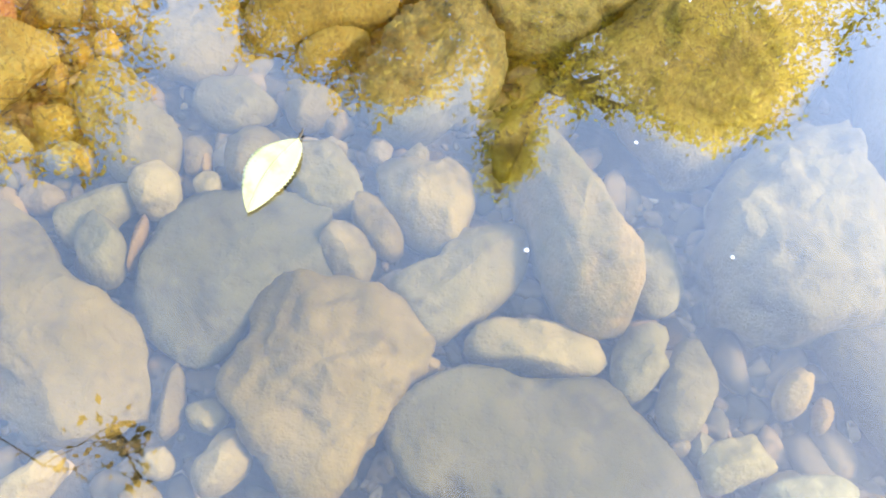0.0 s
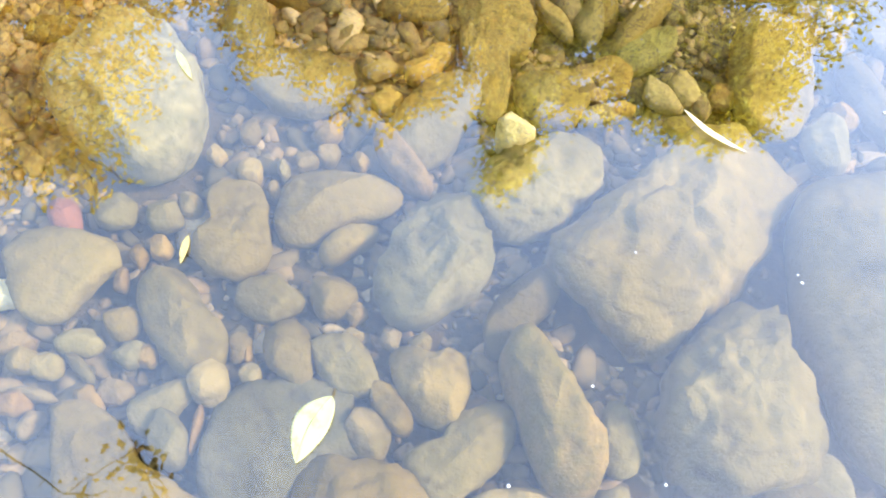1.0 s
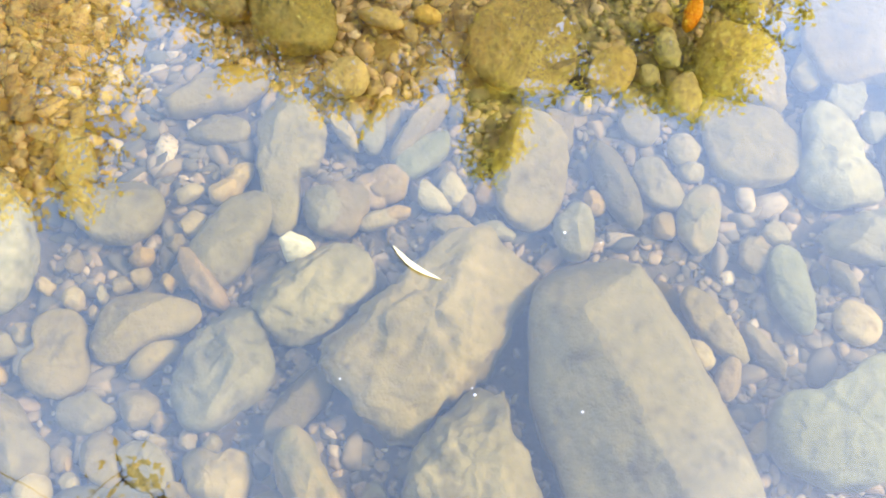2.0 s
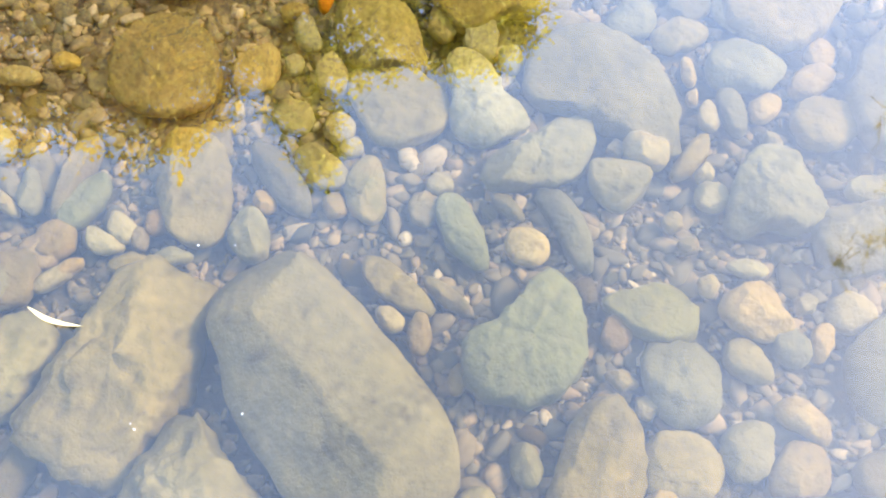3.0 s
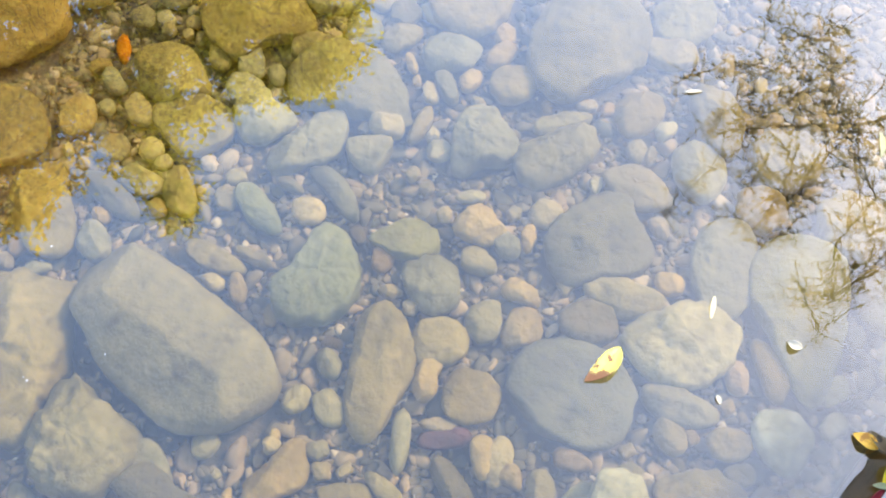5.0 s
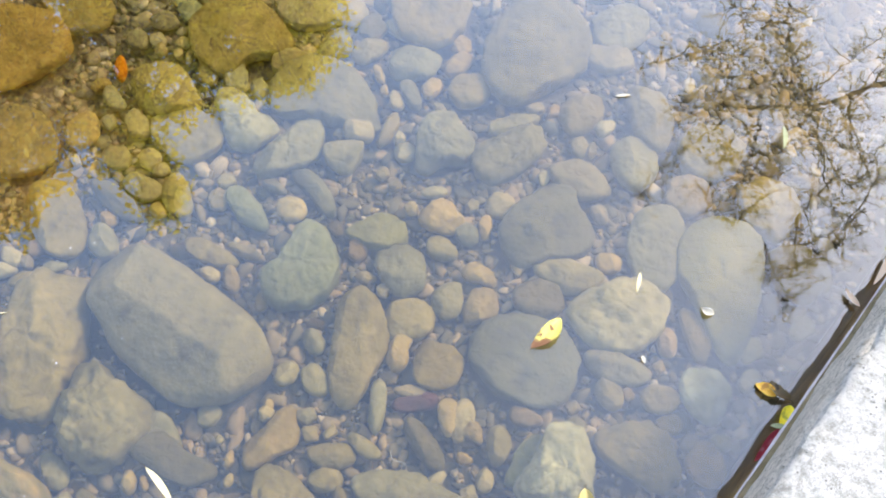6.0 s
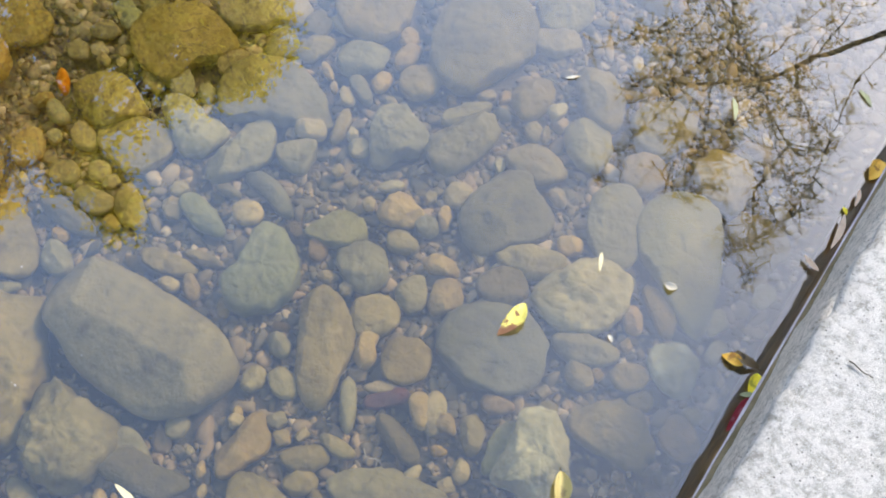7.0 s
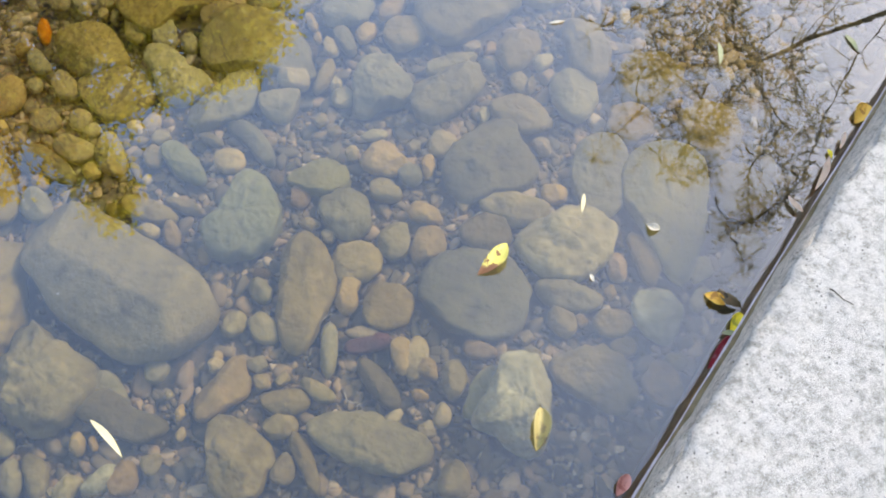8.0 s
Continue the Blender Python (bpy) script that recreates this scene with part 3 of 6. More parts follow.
stone(1.173, 1.225, 0.0813, 0.0397, 21, 0.045, "g", (.03,-.08,.02,-.01,-.07,.11,.01,.02,-.02,.04,-.02,0,0,.01,-.02,0,.01,-.01,-.01,.01,0,-.01,0,.01))
stone(1.099, 1.327, 0.0774, 0.0408, 104, 0.050, "l", (-.06,.04,.09,-.03,.13,-.07,-.08,.03,.07,.02,-.03,-.02,-.01,.03,.02,0,-.02,0,.01,.01,.01,-.01,-.01,0))
stone(1.806, 0.960, 0.0598, 0.0443, 69, 0.045, "g", (.01,0,.01,0,-.04,.01,-.01,-.01,-.01,0,.01,0,0,0,0,0,0,0,.01,0,0,0,0,0))
stone(0.353, 1.047, 0.0683, 0.0376, 73, 0.050, "g", (-.01,.02,.02,0,.03,-.03,-.02,-.01,.02,0,-.02,0,.01,0,-.01,0,0,0,0,0,0,0,0,0))
stone(0.193, 1.051, 0.0621, 0.0413, 10, 0.050, "g", (.02,-.02,-.01,.01,-.05,.07,.03,-.02,-.04,.02,.02,-.01,-.02,.01,.01,-.01,-.01,.01,.01,-.01,0,0,.01,0))
stone(0.049, 0.758, 0.0499, 0.0481, 37, 0.040, "g", (-.01,.01,-.01,.01,.14,.02,.03,-.03,.03,-.03,.02,0,.01,-.01,.01,-.01,0,-.01,0,0,0,0,0,0))
stone(0.549, 0.745, 0.0808, 0.0297, 126, 0.090, "L", (-.04,0,.07,.04,.06,.01,-.03,-.02,.02,0,-.04,-.03,.01,-.01,-.02,-.01,0,-.01,-.01,0,0,0,-.01,.01))
stone(1.686, 0.962, 0.0586, 0.0408, 134, 0.035, "b", (.01,0,-.02,0,-.03,.02,.05,0,0,0,.01,0,0,0,.01,0,0,0,.01,0,0,0,0,0))
stone(0.281, 0.909, 0.0641, 0.0360, 31, 0.045, "g", (-.06,.07,.04,.02,.13,-.10,-.04,-.02,.04,-.03,0,-.03,-.01,-.01,0,-.01,0,0,0,0,0,0,0,0))
stone(1.476, 1.345, 0.0536, 0.0421, 172, 0.040, "g", (.01,-.01,0,-.01,-.04,.04,0,.03,-.02,.01,0,0,-.01,-.01,0,-.01,0,0,0,0,0,0,0,0))
stone(1.290, 0.895, 0.0525, 0.0429, 110, 0.045, "g", (-.01,-.01,-.01,0,.02,.05,.03,.02,.01,0,0,.01,0,.01,0,.01,0,0,0,0,0,0,0,0))
# dark tone puts the shade of the deep gap by the boulders into its colour
stone(0.807, 0.696, 0.0737, 0.0300, 135, 0.040, "d", (.04,.02,.03,-.11,-.06,-.01,.01,.07,-.01,0,-.02,.06,0,-.01,-.02,.03,0,-.02,-.02,0,0,-.01,-.01,-.01))
stone(1.577, 0.782, 0.0633, 0.0337, 140, 0.040, "g", (.02,.05,.01,-.03,-.04,-.08,-.01,.04,-.01,-.01,0,.02,.01,-.01,0,0,0,0,0,0,0,0,0,0))
stone(1.755, 1.107, 0.0514, 0.0398, 29, 0.035, "g", (0,.01,0,0,.01,-.05,0,.01,.01,-.02,.01,.01,.01,-.01,0,0,.01,0,0,.01,0,0,0,-.01))
stone(1.712, 0.485, 0.0495, 0.0400, 74, 0.040, "l", (.01,0,0,0,-.06,.01,0,0,-.02,-.01,0,0,0,0,.01,0,0,0))
stone(0.264, 1.261, 0.0687, 0.0285, 33, 0.045, "g", (.05,.04,-.04,-.03,-.06,-.05,.02,.03,-.03,-.03,.02,.01,-.02,-.02,.02,.01,-.01,0))
stone(1.278, 0.988, 0.0534, 0.0359, 159, 0.040, "v", (-.03,-.01,-.02,.02,.07,.07,.05,-.03,.03,-.01,.02,.01,.03,0,.01,0,.01,0))
stone(1.287, 0.697, 0.0441, 0.0432, 118, 0.035, "g", (0,0,0,0,.01,-.03,.01,-.02,-.01,0,0,-.01,-.01,0,0,0,0,0))
stone(0.199, 0.850, 0.0555, 0.0341, 107, 0.045, "g", (-.03,-.04,.07,-.03,.10,.05,-.09,.05,-.04,0,0,-.01,-.01,0,-.01,0,0,-.01))
stone(1.270, 0.798, 0.0460, 0.0404, 173, 0.035, "g", (0,0,0,0,-.02,.02,-.03,0,-.01,0,-.01,0,0,-.01,0,0,0,0))
stone(0.187, 0.740, 0.0607, 0.0302, 141, 0.050, "g", (-.01,.01,.04,0,.02,-.03,-.04,-.01,.01,.01,-.02,0,0,.01,0,0,0,0))
stone(0.790, 0.740, 0.0488, 0.0362, 112, 0.040, "g", (.01,-.02,.01,0,-.06,.06,-.03,0,0,.02,-.01,-.01,0,0,-.01,-.01,0,-.01))
stone(1.507, 0.752, 0.0469, 0.0365, 151, 0.040, "d", (0,0,0,0,0,0,0,0,.01,0,0,-.01,0,0,0,0,0,0))
stone(0.483, 0.693, 0.0565, 0.0298, 58, 0.047, "g", (-.01,-.05,.06,-.01,.02,.07,-.07,.01,.06,-.01,-.05,.04,.02,-.02,0,.01,0,.01))
stone(1.585, 0.581, 0.0590, 0.0284, 141, 0.038, "g", (0,.03,0,-.01,0,-.04,0,0,0,-.02,0,0,0,-.01,0,0,0,0))
stone(0.977, 0.670, 0.0579, 0.0288, 27, 0.040, "b", (.02,-.06,.05,-.07,-.05,.09,-.03,.06,-.01,.03,-.03,.04,-.02,0,-.01,.01,-.02,-.01))
stone(1.559, 1.238, 0.0418, 0.0377, 165, 0.040, "g", (0,0,0,0,-.03,-.01,-.02,-.01,-.01,0,0,0,0,0,0,.01,0,0))
stone(0.822, 1.230, 0.0661, 0.0229, 119, 0.030, "d", (.02,.01,.03,0,-.02,-.01,-.01,0,-.02,-.01,-.02,0,-.01,0,-.01,0,0,0))
stone(1.268, 1.177, 0.0400, 0.0365, 21, 0.040, "g", (-.01,0,0,-.01,.12,-.02,.02,.02,0,.02,.02,0,.01,.01,0,.01,0,0))
stone(1.401, 0.976, 0.0408, 0.0348, 133, 0.040, "o", (.01,-.01,0,-.01,-.08,.07,.01,.03,-.01,0,.01,0,-.01,-.01,.01,0,0,0))
stone(1.054, 1.126, 0.0571, 0.0244, 109, 0.035, "v", (.02,.01,-.01,-.01,-.02,-.01,.01,0,-.02,-.01,0,.01,-.01,-.01,0,.01,-.01,-.01))
stone(0.478, 1.118, 0.0397, 0.0342, 70, 0.035, "b", (0,.01,0,0,-.01,-.05,.01,-.04,-.01,0,0,-.01,-.01,0,0,0,0,0))
stone(1.337, 1.449, 0.0420, 0.0315, 45, 0.030, "g", (0,-.02,-.01,0,0,.08,.01,0,-.01,.01,.01,0,0,.01,0,0,0,0))
stone(0.437, 0.747, 0.0400, 0.0330, 153, 0.055, "g", (-.02,0,-.01,.01,.07,.09,.07,-.03,.03,-.03,-.01,-.01,0,.01,0,0,0,0))
stone(0.934, 1.202, 0.0488, 0.0269, 87, 0.030, "L", (-.01,.04,0,0,.01,-.07,.01,0,.01,-.03,0,0,0,-.01,0,0,-.01,0))
# toned dark as well, for the shade in the gap between larger stones
stone(0.499, 0.851, 0.0558, 0.0225, 68, 0.035, "d", (.02,.03,.02,-.05,-.03,-.03,-.01,.02,-.01,-.01,0,.03,0,-.01,0,.02,0,-.01))
stone(1.190, 1.118, 0.0625, 0.0196, 108, 0.035, "d", (.01,-.15,.07,-.02,-.01,.06,.01,.01,-.01,.07,-.03,.01,-.02,.05,-.04,0,-.02,.01))
stone(0.792, 1.414, 0.0416, 0.0287, 59, 0.030, "b", (-.01,-.01,0,.01,.03,.03,.01,-.02,0,0,.01,-.01,.01,0,0,0,.01,0))
stone(1.654, 0.372, 0.0390, 0.0303, 82, 0.030, "p", (0,.01,0,0,-.02,-.07,-.02,-.02,.01,-.01,0,-.01,0,0,0,0,0,0))
stone(0.111, 1.110, 0.0434, 0.0269, 119, 0.040, "g", (0,.01,0,0,-.01,-.01,0,0,0,-.01,.01,-.01,0,-.01,0,0,0,0))
stone(0.463, 1.112, 0.0354, 0.0325, 158, 0.035, "g", (-.01,0,0,0,.07,.02,.02,-.01,.01,-.01,.01,.01,0,0,.01,0,0,0))
stone(0.962, 1.058, 0.0564, 0.0202, 133, 0.030, "g", (.03,.06,.01,-.01,-.03,-.04,0,-.01,-.03,-.03,-.01,.01,-.02,-.02,-.01,.01,-.01,-.01))
stone(1.403, 0.779, 0.0368, 0.0295, 34, 0.032, "b", (.01,-.01,-.01,.01,-.05,.07,.04,-.01,.01,0,.01,-.01,0,.01,.01,0,0,0))
stone(1.350, 0.810, 0.0373, 0.0288, 54, 0.032, "g", (-.01,.01,0,.01,.03,-.05,.01,-.02,.01,-.01,0,-.01,-.01,-.01,0,0,-.01,0))
stone(1.217, 0.574, 0.0526, 0.0196, 102, 0.030, "d", (.01,0,.02,0,-.02,0,0,0,-.01,0,-.01,0,-.01,0,-.01,0,0,0))
stone(1.747, 0.589, 0.0531, 0.0194, 82, 0.030, "g", (-.01,-.07,.02,.01,.02,.05,-.01,-.01,.01,.04,-.01,0,0,.02,-.01,0,0,.01))
stone(0.562, 1.222, 0.0466, 0.0220, 56, 0.030, "v", (0,0,-.01,-.02,-.01,0,.01,.02,0,.01,.01,.01,-.01,.01,.01,0,0,.01))
stone(0.876, 1.241, 0.0407, 0.0252, 137, 0.028, "b", (0,.01,.01,-.01,.01,-.02,-.02,.02,-.01,0,-.01,.01,-.01,.01,-.01,0,0,.01))
stone(1.612, 1.129, 0.0523, 0.0193, 176, 0.030, "g", (.04,0,.01,.01,-.04,0,0,-.01,-.03,0,0,0,-.02,-.01,-.01,0,-.01,0))
stone(0.218, 1.427, 0.0357, 0.0282, 138, 0.040, "g", (0,0,-.01,0,0,-.01,.02,.01,0,-.01,-.01,.01,0,-.01,-.01,0,0,0))
stone(1.228, 1.446, 0.0362, 0.0273, 26, 0.030, "b", (0,0,.01,.01,0,-.02,-.01,-.01,0,0,-.01,-.01,-.01,0,0,0,-.01,0))
stone(0.780, 1.148, 0.0375, 0.0254, 98, 0.030, "g", (0,.01,0,0,-.01,-.03,0,-.01,0,-.01,0,0,.01,0,0,0,0,0))
stone(0.549, 1.261, 0.0615, 0.0151, 67, 0.050, "b", (0,.07,.03,0,0,-.02,0,-.01,0,-.03,-.01,0,0,-.02,-.01,0,0,-.01))
stone(0.547, 0.658, 0.0482, 0.0191, 12, 0.040, "b", (.02,.06,.01,0,-.02,-.04,0,0,-.02,-.05,-.01,0,-.01,-.03,-.01,.01,0,-.01))
stone(1.064, 0.609, 0.0394, 0.0225, 158, 0.030, "g", (-.01,.02,.01,0,.02,-.03,-.02,-.01,.01,-.01,0,-.01,0,0,0,-.01,0,0))
stone(0.352, 0.744, 0.0366, 0.0236, 151, 0.040, "g", (0,0,-.01,-.02,0,.01,.02,.02,0,-.01,.01,.01,0,0,0,.01,0,0))
stone(1.633, 0.505, 0.0334, 0.0254, 156, 0.030, "g", (0,0,0,0,-.01,-.01,-.01,-.01,.01,0,.01,-.01,0,0,0,0,0,0))
stone(0.283, 1.203, 0.0411, 0.0204, 15, 0.030, "g", (.01,.03,.01,-.01,-.02,-.04,-.01,.01,-.02,-.02,-.01,0,0,-.01,0,0,0,0))
stone(0.429, 1.324, 0.0296, 0.0280, 18, 0.035, "o", (0,0,0,0,0,-.02,0,0,0,0,.01,.01,0,0,0,0,0,0))
stone(0.898, 1.392, 0.0354, 0.0224, 101, 0.030, "o", (-.01,.01,.01,0,.04,-.04,-.01,.01,.01,-.01,0,0,-.01,.01,0,0,0,0))
stone(1.057, 0.503, 0.0541, 0.0146, 90, 0.030, "g", (.07,-.07,.06,-.01,-.05,.02,.01,.01,-.05,.03,-.01,.01,-.03,.02,-.02,0,-.02,.01))
stone(1.564, 1.311, 0.0354, 0.0222, 27, 0.030, "o", (.01,.01,.01,.02,-.03,-.02,-.01,-.04,0,-.01,0,-.01,0,0,0,0,.01,0))
stone(1.263, 0.372, 0.0300, 0.0259, 65, 0.035, "g", (-.01,0,0,0,.08,0,-.02,0,.02,0,0,0,-.01,0,0,0,0,0))
stone(0.841, 1.330, 0.0308, 0.0252, 126, 0.028, "b", (0,0,0,0,0,-.02,0,.01,.01,.01,.01,0,0,.01,0,0,0,0))
stone(0.335, 0.981, 0.0490, 0.0157, 141, 0.045, "p", (.01,.05,.04,-.02,-.01,-.03,0,0,-.01,-.03,-.02,.01,0,-.02,-.02,.01,0,0))
stone(1.312, 1.221, 0.0314, 0.0242, 146, 0.045, "o", (0,-.01,0,0,-.02,.04,0,0,0,-.01,0,-.01,0,0,0,0,0,0))
stone(1.517, 0.964, 0.0298, 0.0252, 16, 0.028, "b", (0,0,0,0,.02,0,0,0,0,0,0,.01,0,0,0,0,0,0))
stone(0.297, 0.742, 0.0345, 0.0218, 128, 0.035, "g", (.04,.02,-.01,0,-.09,-.03,.01,.01,-.04,-.02,.01,.01,-.01,-.01,.01,.01,0,-.01))
stone(1.164, 0.666, 0.0504, 0.0148, 66, 0.030, "g", (.02,-.01,.02,-.01,-.01,0,0,0,-.02,.01,0,0,-.01,0,-.01,0,-.01,0))
stone(1.377, 0.914, 0.0321, 0.0230, 129, 0.030, "g", (.02,.01,0,0,-.06,-.02,0,.01,-.01,-.01,.01,0,0,0,.01,0,0,0))
stone(1.336, 0.529, 0.0349, 0.0210, 66, 0.028, "g", (.02,-.01,0,0,-.06,.03,0,-.01,-.02,0,.01,-.02,0,0,.01,-.01,-.01,0))
stone(1.076, 0.748, 0.0321, 0.0226, 103, 0.030, "g", (0,0,0,0,0,0,-.02,.01,-.02,0,-.01,.01,-.01,0,0,0,0,-.01))
stone(1.135, 1.095, 0.0285, 0.0251, 145, 0.030, "o", (0,0,0,0,0,.01,.01,.01,.01,0,0,0,0,-.01,0,0,0,0))
stone(0.657, 0.662, 0.0388, 0.0182, 89, 0.030, "g", (0,-.04,0,-.03,0,.05,0,.02,.01,.02,0,.02,0,0,-.01,.02,0,.01))
stone(1.232, 0.745, 0.0357, 0.0198, 50, 0.040, "o", (-.04,.08,.02,.06,.08,-.11,0,-.06,0,-.05,-.02,-.03,-.03,-.02,-.03,0,-.01,0))
stone(0.258, 0.789, 0.0301, 0.0234, 12, 0.035, "g", (-.01,0,-.02,-.01,.03,-.06,.08,.01,.03,.01,.01,.01,.01,-.01,.01,0,.01,0))
stone(0.618, 0.747, 0.0368, 0.0190, 103, 0.030, "g", (-.02,-.04,.01,.01,.04,.06,-.01,-.01,.02,.02,-.01,0,.01,0,0,0,.01,0))
stone(1.009, 1.641, 0.0314, 0.0221, 147, 0.025, "b", (.01,0,0,0,-.03,.01,0,0,0,0,.01,-.01,0,0,.01,0,0,0))
stone(1.554, 0.544, 0.0306, 0.0226, 93, 0.030, "g", (0,0,0,0,-.02,.01,-.01,-.01,-.01,0,-.01,-.01,0,0,-.01,-.01,0,0))
stone(0.529, 1.169, 0.0281, 0.0243, 65, 0.030, "b", (-.01,0,-.01,0,.04,-.02,.03,-.01,.01,-.01,0,-.01,.01,0,0,0,0,0))
stone(1.444, 1.274, 0.0402, 0.0169, 92, 0.030, "g", (.03,.01,.02,-.01,-.03,-.02,-.01,.01,-.03,0,-.02,.01,-.02,0,-.01,.01,0,0))
stone(1.478, 1.445, 0.0366, 0.0173, 113, 0.025, "o", (.04,-.02,0,0,-.06,.02,0,.01,-.03,.01,0,0,-.02,.01,0,-.01,-.01,0))
stone(1.424, 0.839, 0.0344, 0.0183, 134, 0.028, "o", (.03,-.05,.01,.01,-.05,.08,-.01,-.01,-.02,.04,0,-.02,0,.01,0,-.01,0,.01))
stone(1.371, 1.205, 0.0418, 0.0147, 46, 0.030, "g", (.01,-.04,.02,.01,-.01,.03,0,0,-.01,.03,0,0,0,.02,0,-.01,0,.01))
stone(0.783, 0.598, 0.0280, 0.0219, 54, 0.030, "b", (0,0,0,.01,.03,.01,0,-.03,0,.01,.01,0,0,.01,0,0,0,0))
stone(0.202, 0.657, 0.0317, 0.0187, 60, 0.030, "g", (-.05,.02,0,0,.12,-.04,0,-.01,.04,-.02,.01,-.01,.01,-.01))
stone(0.510, 1.155, 0.0262, 0.0226, 156, 0.028, "p", (-.01,0,0,0,.07,.03,-.01,0,.01,.01,0,.02,0,0))
stone(1.041, 0.573, 0.0300, 0.0195, 158, 0.030, "g", (0,0,0,.01,.01,-.01,-.01,-.01,.01,-.01,.01,-.01,0,0))
stone(0.864, 1.475, 0.0332, 0.0175, 104, 0.025, "g", (-.02,.04,.03,-.01,.04,-.07,-.03,.01,.01,-.03,-.03,0,-.01,0))
stone(0.620, 0.674, 0.0313, 0.0184, 80, 0.035, "g", (0,.02,-.03,.03,-.01,-.02,.05,-.03,.01,-.06,-.01,-.04,-.03,-.03))
stone(1.273, 0.606, 0.0346, 0.0166, 70, 0.028, "o", (.04,.02,.01,0,-.07,-.02,-.02,0,-.04,-.01,-.01,.01,-.01,0))
stone(0.490, 1.244, 0.0343, 0.0168, 96, 0.030, "g", (-.01,.02,-.02,0,.01,-.03,.01,-.01,0,-.01,.01,0,.01,.01))
stone(0.943, 1.611, 0.0260, 0.0216, 122, 0.022, "b", (0,0,0,0,-.02,-.04,.01,0,0,.01,.01,.01,0,0))
stone(0.751, 0.610, 0.0334, 0.0166, 17, 0.035, "l", (.02,.01,.01,.02,-.04,-.01,-.01,-.01,-.04,-.01,0,-.01,-.01,0))
stone(1.694, 0.596, 0.0299, 0.0178, 72, 0.026, "p", (.01,0,0,0,-.02,.01,-.01,0,.01,-.01,0,0,.01,-.01))
stone(1.663, 0.778, 0.0249, 0.0211, 144, 0.025, "o", (0,0,0,.01,-.01,-.04,0,-.02,.01,0,-.02,0,0,0))
stone(0.904, 1.305, 0.0246, 0.0209, 103, 0.025, "o", (0,0,0,0,.01,0,0,0,0,0,-.02,0,0,0))
stone(1.433, 0.927, 0.0258, 0.0193, 102, 0.030, "g", (-.01,0,.01,0,.03,0,-.01,-.01,0,.01,-.01,0,0,.01))
stone(0.311, 0.871, 0.0324, 0.0153, 48, 0.035, "g", (-.01,.06,.02,-.01,.02,-.07,-.01,.01,.01,-.03,-.02,0,.01,0))
stone(0.317, 0.809, 0.0228, 0.0215, 164, 0.035, "g", (0,0,0,0,.05,-.05,0,0,0,0,0,-.01,.01,0))
stone(0.448, 1.445, 0.0342, 0.0143, 170, 0.020, "o", (0,-.04,-.01,-.01,0,.05,0,.01,0,.03,.02,0,0,0))
stone(1.589, 1.356, 0.0244, 0.0200, 81, 0.022, "o", (-.01,.01,0,0,.05,-.06,.01,0,.02,-.01,0,-.02,.01,0))
stone(0.394, 0.685, 0.0250, 0.0193, 121, 0.040, "b", (0,0,0,0,-.02,0,0,0,-.01,0,.01,0,0,0))
stone(1.032, 0.778, 0.0242, 0.0199, 31, 0.032, "g", (0,0,0,0,-.03,0,0,-.02,.02,.01,0,-.01,.01,0))
stone(1.119, 0.605, 0.0344, 0.0137, 123, 0.028, "g", (-.01,.03,0,-.02,.01,-.03,0,.01,.02,-.03,.01,.02,.01,-.02))
stone(1.398, 0.557, 0.0295, 0.0160, 143, 0.028, "p", (.03,0,.01,-.02,-.05,0,-.01,.02,-.04,-.01,0,.01,-.01,-.01))
stone(1.019, 0.504, 0.0241, 0.0193, 56, 0.030, "b", (-.01,0,.01,-.01,.08,.01,-.01,.01,.01,.01,.01,.02,0,0))
stone(1.095, 0.819, 0.0266, 0.0175, 97, 0.030, "g", (-.01,0,.01,0,.02,-.01,-.01,.01,-.01,.01,0,.01,-.01,0))
stone(1.489, 1.273, 0.0251, 0.0185, 36, 0.025, "o", (-.01,.02,0,0,.02,-.07,.02,.01,0,-.01,0,-.01,0,0))
stone(1.384, 1.142, 0.0215, 0.0204, 154, 0.025, "o", (0,0,.01,0,.01,-.03,-.03,-.03,0,-.01,0,.01,0,0))
stone(1.153, 1.396, 0.0247, 0.0175, 93, 0.025, "g", (.01,-.02,0,0,-.02,.05,-.02,0,-.03,.01,-.01,0,-.01,0))
stone(0.697, 0.619, 0.0257, 0.0167, 35, 0.035, "l", (-.01,.03,.03,0,.03,-.06,-.06,0,.01,-.02,-.06,-.02,-.01,0))
stone(1.228, 0.968, 0.0240, 0.0178, 67, 0.025, "p", (0,0,0,-.01,0,.02,-.01,.01,0,0,.01,.01,0,0))
stone(0.224, 0.629, 0.0264, 0.0161, 120, 0.045, "g", (-.01,0,-.01,.01,.01,-.01,.02,-.01,.02,0,.01,0,.01,0))
stone(1.721, 1.035, 0.0240, 0.0175, 69, 0.020, "b", (0,0,0,0,-.01,.01,0,-.01,.01,-.02,0,0,0,-.01))
stone(0.072, 0.837, 0.0217, 0.0189, 1, 0.028, "g", (0,0,0,0,0,.01,.01,-.01,-.01,-.01,-.01,-.01,0,0))
stone(1.626, 0.456, 0.0228, 0.0176, 164, 0.028, "b", (0,.01,0,0,-.03,-.03,0,-.02,0,-.01,-.01,.01,0,0))
stone(1.024, 1.039, 0.0385, 0.0104, 134, 0.025, "b", (-.02,.06,.01,-.03,.01,-.02,0,.01,0,-.03,0,.01,.01,-.02))
stone(0.987, 0.991, 0.0276, 0.0145, 83, 0.020, "b", (-.01,-.01,0,0,.01,.01,.01,0,.01,0,0,0,.01,0))
